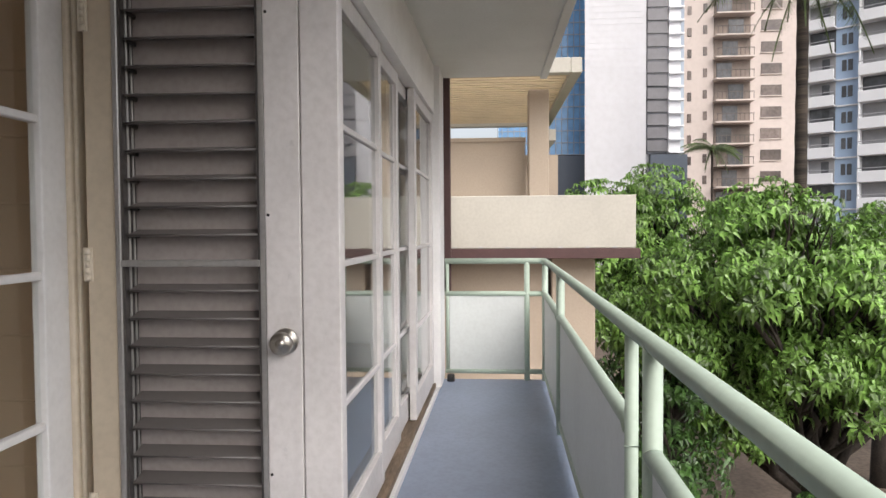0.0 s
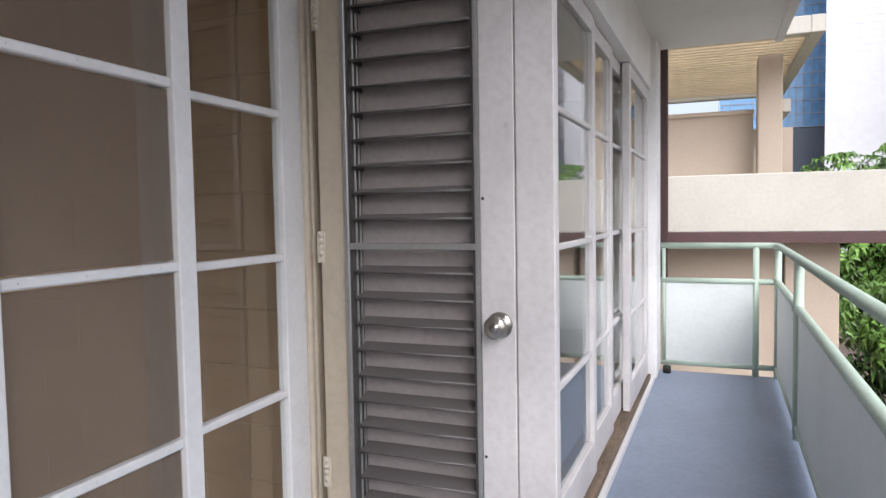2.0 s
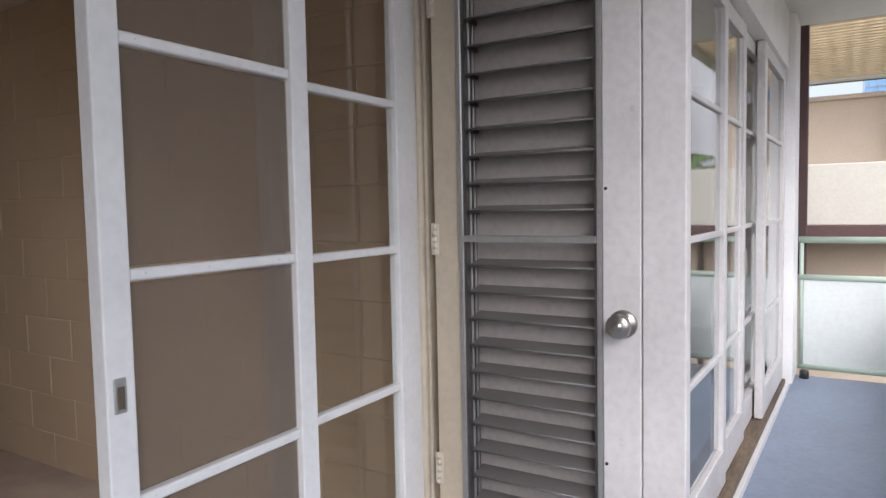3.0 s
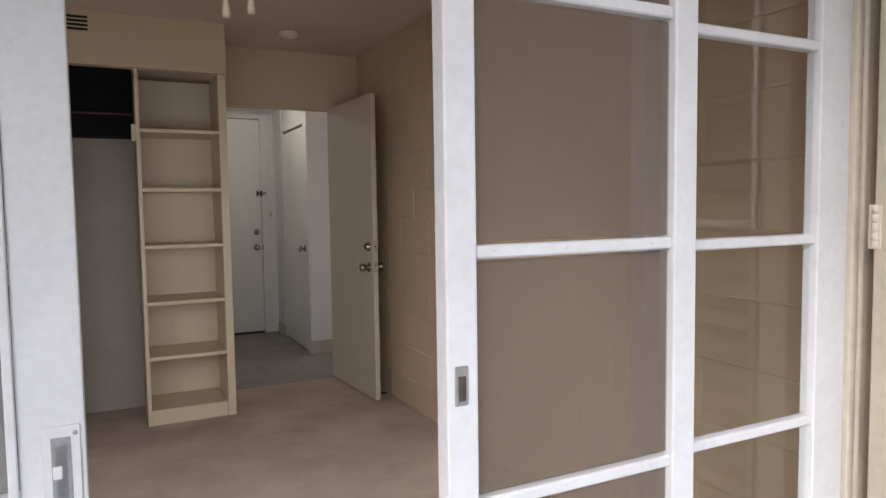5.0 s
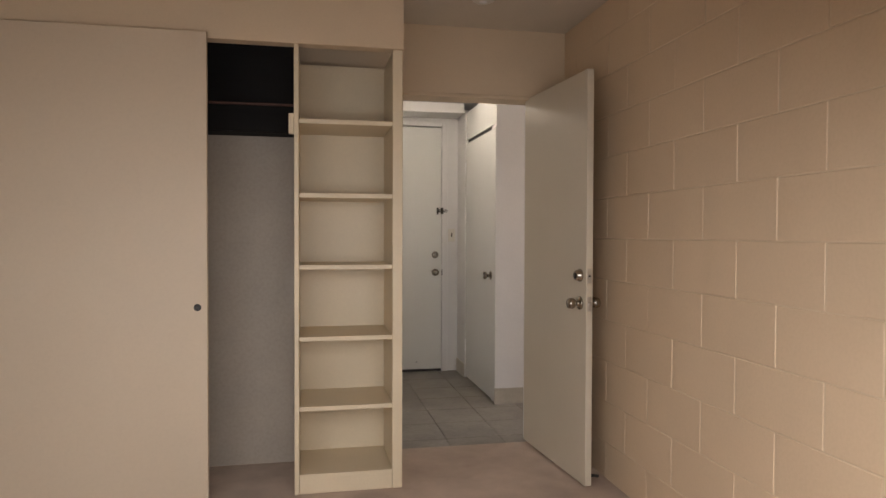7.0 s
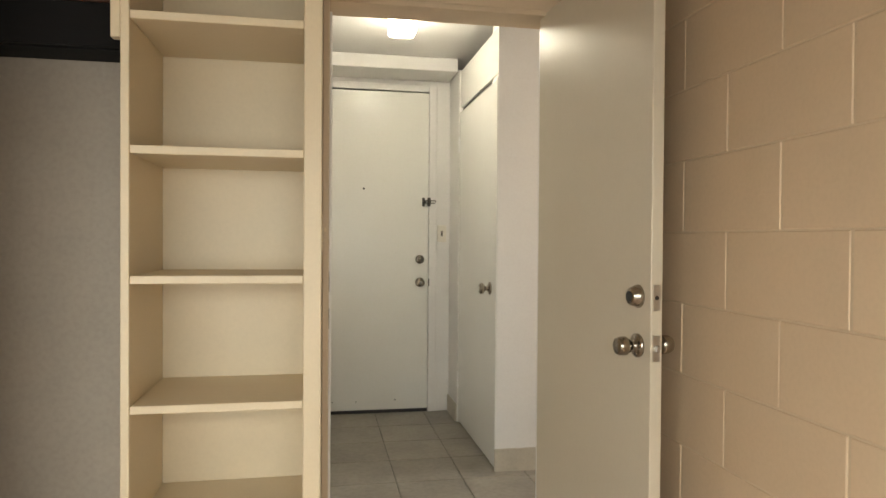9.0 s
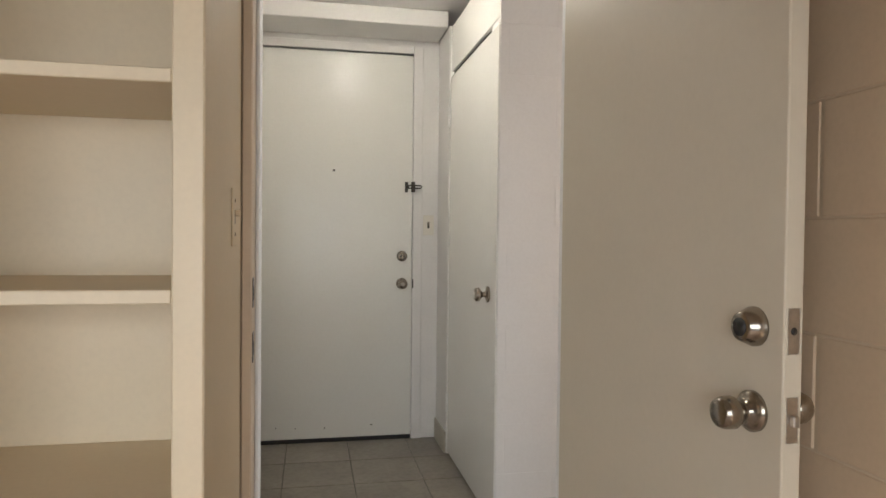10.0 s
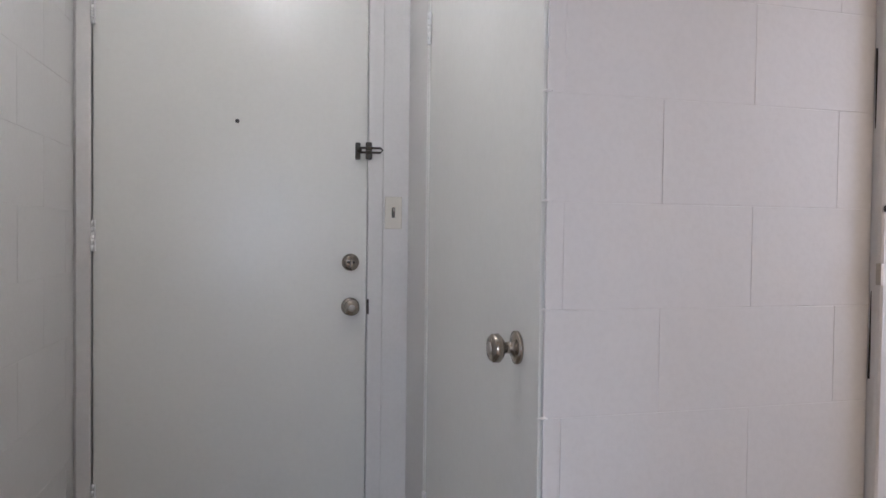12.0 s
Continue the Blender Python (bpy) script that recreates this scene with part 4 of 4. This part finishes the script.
gw = bevelled_mesh("white_ledge", 0.7, 1.5, 0.16, AWHITE, 0.02)
gwin = bevelled_mesh("dark_strip", 0.2, 2.1, 0.16, WIND, 0.02)
for k in range(28):
    z = 9.3 + k * 1.34
    piece("panel", gm, (69.9, -24.4, z + 0.72), wt)
    piece("white_ledge", gw, (69.6, -26.2, z), wt)
    piece("dark_strip", gwin, (69.9, -24.4, z + 0.02), wt)
part("grey_column", B(69.7, 70.2, -26.7, -25.5, 9.2, 60), AWHITE, wt)
part("dark_base", B(69.3, 70, -27.3, -23.6, GZ, 9.1), GREYP, wt)
# beige tower with balconies
bt = thing("beige_tower", (64, -30, GZ), "beige apartment tower with stacked balconies", "tower")
part("body", sloped(bmesh.new(), [(60, -24.3), (60, -37.5), (82, -48.0), (82, -31.0)], GZ, 80), TOWER, bt)
# flat brown panel whose colour gives the shade of a recessed balcony
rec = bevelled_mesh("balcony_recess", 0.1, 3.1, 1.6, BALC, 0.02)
door = bevelled_mesh("balcony_glass", 0.06, 1.3, 1.4, WIND, 0.01)
slabm = bevelled_mesh("balcony_slab", 1.0, 3.3, 0.14, TOWER, 0.02)
railm = bevelled_mesh("balcony_rail", 0.05, 3.2, 0.06, BRAIL, 0.01)
barm = bevelled_mesh("baluster", 0.03, 0.045, 0.62, BRAIL, 0.005)
winm = bevelled_mesh("window_pane", 0.06, 1.75, 0.92, WINB, 0.01)
wfr = bevelled_mesh("window_sill", 0.12, 1.9, 0.09, TOWER, 0.02)
nwin = bevelled_mesh("slot_window", 0.06, 0.34, 0.75, WINB, 0.01)
for k in range(24):
    z = 3.4 + k * 1.88
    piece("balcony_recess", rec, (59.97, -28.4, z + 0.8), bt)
    piece("balcony_glass", door, (59.9, -27.7 - (k % 3) * 0.5, z + 0.7), bt)
    piece("balcony_slab", slabm, (59.5, -28.4, z - 0.12), bt)
    piece("balcony_rail", railm, (59.05, -28.4, z + 0.62), bt)
    for j in range(9):
        piece("baluster", barm, (59.05, -26.9 - j * 0.38, z + 0.3), bt)
    piece("window_pane", winm, (59.97, -31.75, z + 0.85), bt)
    piece("window_sill", wfr, (59.95, -31.75, z + 0.34), bt)
    piece("slot_window", nwin, (59.97, -24.75, z + 0.4), bt)
    piece("slot_window", nwin, (59.97, -26.1, z + 0.6), bt)
FAR = Vector((-0.73, -7.21, 1.32))
bt.location = FAR + (bt.location - FAR) * 1.43
bt.scale = (1.43, 1.43, 1.43)
# blue and white apartment house, turned to the street
ah = thing("apartment_house", (48, -34, GZ), "pale blue apartment house with white balcony fronts", "apartment house")
TURN = Matrix.Translation((45, -28.0, 0)) @ Matrix.Rotation(radians(-42), 4, "Z")


def apart(name, material, x0, x1, y0, y1, z0, z1, label=""):
    bm = B(x0, x1, y0, y1, z0, z1, bevel=0.02)
    bmesh.ops.transform(bm, matrix=TURN, verts=bm.verts)
    return part(name, bm, material, ah, label)


# flat grey and dark sheets on the facade carry the open balconies' shade
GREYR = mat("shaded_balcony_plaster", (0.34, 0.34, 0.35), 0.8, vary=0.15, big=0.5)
apart("body", ABLUE, 0, 14, -12.5, 0, GZ, 21)
for k in range(15):
    z = -3.9 + k * 1.64
    for y0, y1 in ((-1.75, -0.05), (-5.9, -3.1), (-10.4, -7.3)):
        apart("balcony_front", AWHITE, -0.75, -0.62, y0, y1, z, z + 0.68)
        apart("balcony_floor", AWHITE, -0.62, 0, y0, y1, z - 0.02, z + 0.1)
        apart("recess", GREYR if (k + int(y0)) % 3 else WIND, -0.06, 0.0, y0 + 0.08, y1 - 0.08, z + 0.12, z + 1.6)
        apart("door_leaf", WIND, -0.1, -0.061, y0 + 0.4, y0 + 0.85, z + 0.12, z + 1.45)
        apart("handrail", LGREY, -0.72, -0.67, y0, y1, z + 0.84, z + 0.89)
        apart("side_wall", AWHITE, -0.7, 0.0, y1 - 0.1, y1, z, z + 1.64)
    for y in (-2.15, -2.5, -6.35, -6.75):
        apart("window_pane", WIND, -0.05, 0.0, y - 0.13, y + 0.13, z + 0.55, z + 1.25)
    apart("string_course", AWHITE, -0.12, 0.0, -3.08, -1.78, z - 0.05, z + 0.06)
    apart("string_course", AWHITE, -0.12, 0.0, -7.27, -5.93, z - 0.05, z + 0.06)


for far, drop in ((gt, 0.5), (wt, 0.5), (bt, 0.8), (ah, 0.4)):
    far.location.z -= drop


# trees
def leaf_mat(name, color):
    m = mat(name, color, 0.3, vary=0.25, big=0.9, fine=9, bump=0.0, spec=0.55)
    n, l = m.node_tree.nodes, m.node_tree.links
    b = n["Principled BSDF"]
    base = b.inputs["Base Color"].links[0].from_socket
    geo = n.new("ShaderNodeNewGeometry")
    mr = n.new("ShaderNodeMapRange")
    mr.inputs["To Min"].default_value, mr.inputs["To Max"].default_value = 0.35, 2.0
    l.new(geo.outputs["Random Per Island"], mr.inputs["Value"])
    mx = n.new("ShaderNodeMix")
    mx.data_type, mx.blend_type = "RGBA", "MULTIPLY"
    mx.inputs["Factor"].default_value = 1
    l.new(base, mx.inputs["A"])
    l.new(mr.outputs[0], mx.inputs["B"])
    l.new(mx.outputs["Result"], b.inputs["Base Color"])
    tl = n.new("ShaderNodeBsdfTranslucent")
    l.new(mx.outputs["Result"], tl.inputs["Color"])
    ad = n.new("ShaderNodeMixShader")
    ad.inputs[0].default_value = 0.3
    l.new(b.outputs[0], ad.inputs[1])
    l.new(tl.outputs[0], ad.inputs[2])
    l.new(ad.outputs[0], n["Material Output"].inputs[0])
    return m


LEAF = leaf_mat("broad_green_leaf", (0.175, 0.31, 0.07))
# darker copy of the leaf, with shade in its colour, for low crowns
LEAFD = leaf_mat("shade_green_leaf", (0.055, 0.12, 0.03))
PALML = leaf_mat("palm_frond_green", (0.12, 0.17, 0.065))
BARK = mat("dark_bark", (0.045, 0.035, 0.028), 0.9, vary=0.4, big=4, fine=25, bump=0.8)
PBARK = mat("ringed_palm_bark", (0.065, 0.05, 0.04), 0.9, vary=0.6, big=1.5, fine=12, bump=0.9, stretch=(0.3, 0.3, 6))


def leaf_mesh(name, centres, outs, rng, per=8, size=0.2, material=None, parent=None):
    """Rosettes of drooping pointed leaves, each folded along its rib."""
    verts, faces = [], []
    for c, o in zip(centres, outs):
        up = (Vector(o) + Vector((0, 0, 0.9))).normalized()
        a = up.orthogonal().normalized()
        b = up.cross(a)
        ph = rng.random() * 6.28
        for k in range(per):
            t = ph + 6.283 * k / per + rng.uniform(-0.25, 0.25)
            L = size * rng.uniform(0.6, 1.25)
            w = L * rng.uniform(0.14, 0.2)
            rad = a * math.cos(t) + b * math.sin(t)
            side = up.cross(rad)
            base = Vector(c) + rad * 0.02
            rise = rng.uniform(0.05, 0.45)
            mid = base + rad * (L * 0.48) + up * (L * rise * 0.5)
            tip = base + rad * (L * 0.9) + up * (L * (rise * 0.2 - 0.22)) + Vector((0, 0, -L * rng.uniform(0.05, 0.35)))
            lift = up * (w * 0.35)
            i = len(verts)
            verts += [base, mid, tip, mid + side * w + lift, mid - side * w + lift]
            faces += [(i, i + 1, i + 3), (i + 3, i + 1, i + 2), (i, i + 4, i + 1), (i + 4, i + 2, i + 1)]
    me = bpy.data.meshes.new(name)
    me.from_pydata([v - HOME[parent] for v in verts], [], faces)
    me.materials.append(material)
    ob = new(name, me)
    ob.parent = parent
    HOME[ob] = HOME[parent]
    return ob


def limb(bm, p0, p1, r0, r1, rng, n=6):
    p0, p1 = Vector(p0), Vector(p1)
    pts = [p0.lerp(p1, i / n) + Vector((rng.uniform(-1, 1), rng.uniform(-1, 1), rng.uniform(-0.5, 0.8))) * (0.05 * (p1 - p0).length * (0 < i < n)) for i in range(n + 1)]
    tube(bm, pts, r0, 8, True, [r0 + (r1 - r0) * i / n for i in range(n + 1)])
    return pts


def broad_tree(at, lobes, seed, label, clusters=70, size=0.2, material=None):
    """Trunk, limbs to every lobe, and a crown of leaf rosettes over the lobes."""
    rng = random.Random(seed)
    t = thing("tree", at, label, "tree", "broad-leaved trees")
    fork = Vector(at) + Vector((0, 0, 2.6))
    part("trunk", tube(bmesh.new(), [at, (at[0] + 0.05, at[1], at[2] + 1.2), tuple(fork)], 0.2, 12, True, [0.26, 0.2, 0.17]), BARK, t)
    cs, os_ = [], []
    for cx, cy, cz, r in lobes:
        bm = bmesh.new()
        pts = limb(bm, fork, (cx, cy, cz), 0.09, 0.025, rng)
        for _ in range(5):
            d = Vector((rng.uniform(-1, 1), rng.uniform(-1, 1), rng.uniform(-0.2, 1))).normalized() * r * 0.8
            limb(bm, pts[4], Vector((cx, cy, cz)) + d, 0.025, 0.008, rng, 4)
        part("limb", bm, BARK, t)
        n = int(clusters * r * r)
        for _ in range(n):
            d = Vector((rng.gauss(0, 1), rng.gauss(0, 1), rng.gauss(0, 1))).normalized()
            if d.z < -0.55:
                continue
            p = Vector((cx, cy, cz)) + Vector((d.x * r, d.y * r, d.z * r * 0.75)) * rng.uniform(0.72, 1.06)
            if noise.noise(p * 1.3) < -0.3:
                continue
            cs.append(p)
            os_.append(d)
    leaf_mesh("crown", cs, os_, rng, 9, size, material or LEAF, t)
    return t


def lobes_in(rng, n, centre, radii, rmin, rmax):
    out = []
    for _ in range(n):
        d = Vector((rng.gauss(0, 1), rng.gauss(0, 1), rng.gauss(0, 1))).normalized() * rng.uniform(0.35, 0.95)
        out.append((centre[0] + d.x * radii[0], centre[1] + d.y * radii[1], centre[2] + d.z * radii[2], rng.uniform(rmin, rmax)))
    return out


rg = random.Random(11)
crown_a = lobes_in(rg, 54, (10.4, -12.4, -0.3), (3.0, 3.4, 2.2), 0.6, 0.95)
broad_tree((10.2, -12.2, GZ), crown_a, 5, "broad dense tree with glossy drooping green leaves", 250, 0.185)
crown_b = lobes_in(rg, 26, (12.6, -9.95, 0.72), (1.7, 1.25, 1.65), 0.6, 0.95)
broad_tree((13.2, -10.9, GZ), crown_b, 6, "broad-leaved green tree behind the parapet", 210, 0.165)
crown_c = lobes_in(rg, 26, (17.0, -17.0, 0.1), (3.4, 3.2, 2.0), 0.8, 1.2)
broad_tree((17.5, -17.5, GZ), crown_c, 7, "broad-leaved green tree further along the garden", 80, 0.24)
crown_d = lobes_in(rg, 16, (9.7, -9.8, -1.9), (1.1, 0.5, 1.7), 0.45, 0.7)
broad_tree((9.2, -9.6, GZ), crown_d, 8, "green tree by the wall, leaves coloured dark for its shade", 120, 0.17, LEAFD)
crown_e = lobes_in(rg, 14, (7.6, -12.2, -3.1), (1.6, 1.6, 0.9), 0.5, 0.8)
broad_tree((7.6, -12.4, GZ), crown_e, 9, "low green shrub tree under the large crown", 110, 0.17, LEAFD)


def palm(at, top, r, fronds, reach, seed, label):
    rng = random.Random(seed)
    t = thing("palm_tree", at, label, "palm tree", "palms")
    pts = [(at[0] + 0.02 * math.sin(i * 0.3), at[1] + 0.05 * i / 40, at[2] + (top - at[2]) * i / 40) for i in range(41)]
    part("trunk", tube(bmesh.new(), pts, r, 14, True, [r * (1.15 - 0.3 * i / 40) * (1.06 if i % 2 else 0.97) for i in range(41)]), PBARK, t)
    head = Vector(pts[-1])
    for k in range(fronds):
        a = 6.283 * k / fronds + rng.uniform(-0.2, 0.2)
        d = Vector((math.cos(a), math.sin(a), 0))
        el = rng.uniform(0.45, 1.1) if d.y > 0.2 else rng.uniform(0.0, 0.9)
        length = reach
        if k % 6 == 1:
            el, length = rng.uniform(-1.2, -0.8), reach * 0.42
        verts, faces = [], []
        spine = []
        for i in range(15):
            s = i / 14
            spine.append(head + d * (length * s * math.cos(el * (1 - s))) + Vector((0, 0, length * (math.sin(el) * s - 0.75 * s * s))))
        side = d.cross(Vector((0, 0, 1)))
        for i in range(14):
            for j in range(6):
                p = spine[i].lerp(spine[i + 1], j / 6)
                w = length * 0.24 * math.sin(3.14 * min(1, 0.12 + (i + j / 6) / 15))
                for sg in (-1, 1):
                    tip = p + side * sg * w * rng.uniform(0.8, 1.1) + d * w * 0.5 + Vector((0, 0, -w * rng.uniform(0.45, 0.9)))
                    n = len(verts)
                    off = d * 0.013 * length / 2
                    verts += [p - off, p + off, tip]
                    faces.append((n, n + 1, n + 2))
        for i in range(14):
            n = len(verts)
            verts += [spine[i] + side * 0.015, spine[i] - side * 0.015, spine[i + 1] - side * 0.012, spine[i + 1] + side * 0.012]
            faces.append((n, n + 1, n + 2, n + 3))
        me = bpy.data.meshes.new("frond")
        me.from_pydata([v - HOME[t] for v in verts], [], faces)
        me.materials.append(PALML)
        f = new("frond", me)
        f.parent = t
    return t


palm((12.0, -12.95, GZ), 6.15, 0.112, 30, 2.3, 3, "tall palm with a dark ringed trunk")
palm((30.0, -17.15, GZ), 4.75, 0.055, 18, 1.5, 4, "small slender palm before the beige tower")
# ---------------------------------------------------------------- pieces: wall blocks and floor tiles
def block_wall(parent, axis, face, a0, a1, z0, z1, course, length, shift, material, proud=0.0015, bed=0.002, head=(0.002,)):
    """Painted blocks in running bond on one face of a wall, with bed and head joints of uneven width."""
    cache = {}
    rng = random.Random(21)
    row, z = 0, z0
    while z < z1 - 0.01:
        h = min(course, z1 - z)
        a = a0 + ((shift + (row % 2) * length / 2) % length) - length
        gap = rng.choice(head)
        while a < a1 - 0.005:
            after = rng.choice(head)
            s, e = max(a + gap / 2, a0), min(a + length - after / 2, a1)
            if e - s > 0.02:
                k = (round(e - s, 4), round(h, 3))
                if k not in cache:
                    cache[k] = bevelled_mesh("block", *((proud * 2, e - s, h - bed) if axis == "x" else (e - s, proud * 2, h - bed)), material, proud * 0.75)
                m = (s + e) / 2
                off = rng.uniform(-0.3, 0.3) * proud
                piece("block", cache[k], (face + off, m, z + h / 2) if axis == "x" else (m, face + off, z + h / 2), parent)
            a += length
            gap = after
        z += h
        row += 1


block_wall(wall_east, "x", RX + 0.004, SF, DY0, -0.022, CZ, 0.2045, 0.413, -3.185 - SF, BLOCK, 0.003, 0.004, (0.003, 0.007, 0.009, 0.01))
block_wall(pier, "y", -1.2475, 1.047, 1.767, -0.1725, CZ, 0.1975, 0.40, 0.033, HALLW, 0.0008, 0.0013, (0.0008, 0.0012, 0.0022))
block_wall(wall_hall_left, "x", -0.054, DY1 + 0.08, -0.02, -0.1725, CZ, 0.1975, 0.40, 0.2, HALLW, 0.0009, 0.0014, (0.0008, 0.0012, 0.003))
for k in range(4, 12):
    part("mortar_ridge", tube(bmesh.new(), [(1.036, -1.2465, k * 0.1975 - 0.1725), (1.043, -1.2505, k * 0.1975 - 0.171), (1.055, -1.2495, k * 0.1975 - 0.1728)], 0.003, 6, True, [0.0012, 0.0032, 0.0015]), HALLW, pier)
floor_hall = bpy.data.objects["floor_hall"]
tm = bevelled_mesh("tile", 0.327, 0.327, 0.012, TILE, 0.0025)
for i in range(-2, 8):
    for j in range(7):
        x, y = 0.53 + 0.165 + (i - 1) * 0.331, -0.17 - j * 0.331
        if -0.2 < x < 2.9 and y > -2.1:
            piece("tile", tm, (x, y, -0.006), floor_hall)
ym = bevelled_mesh("tile_cut", 0.327, 0.14, 0.012, TILE, 0.0025)
for i in range(-2, 8):
    x = 0.53 + 0.165 + (i - 1) * 0.331
    if -0.2 < x < 2.9:
        piece("tile_cut", ym, (x, -2.062 + 0.0, -0.0065), floor_hall)
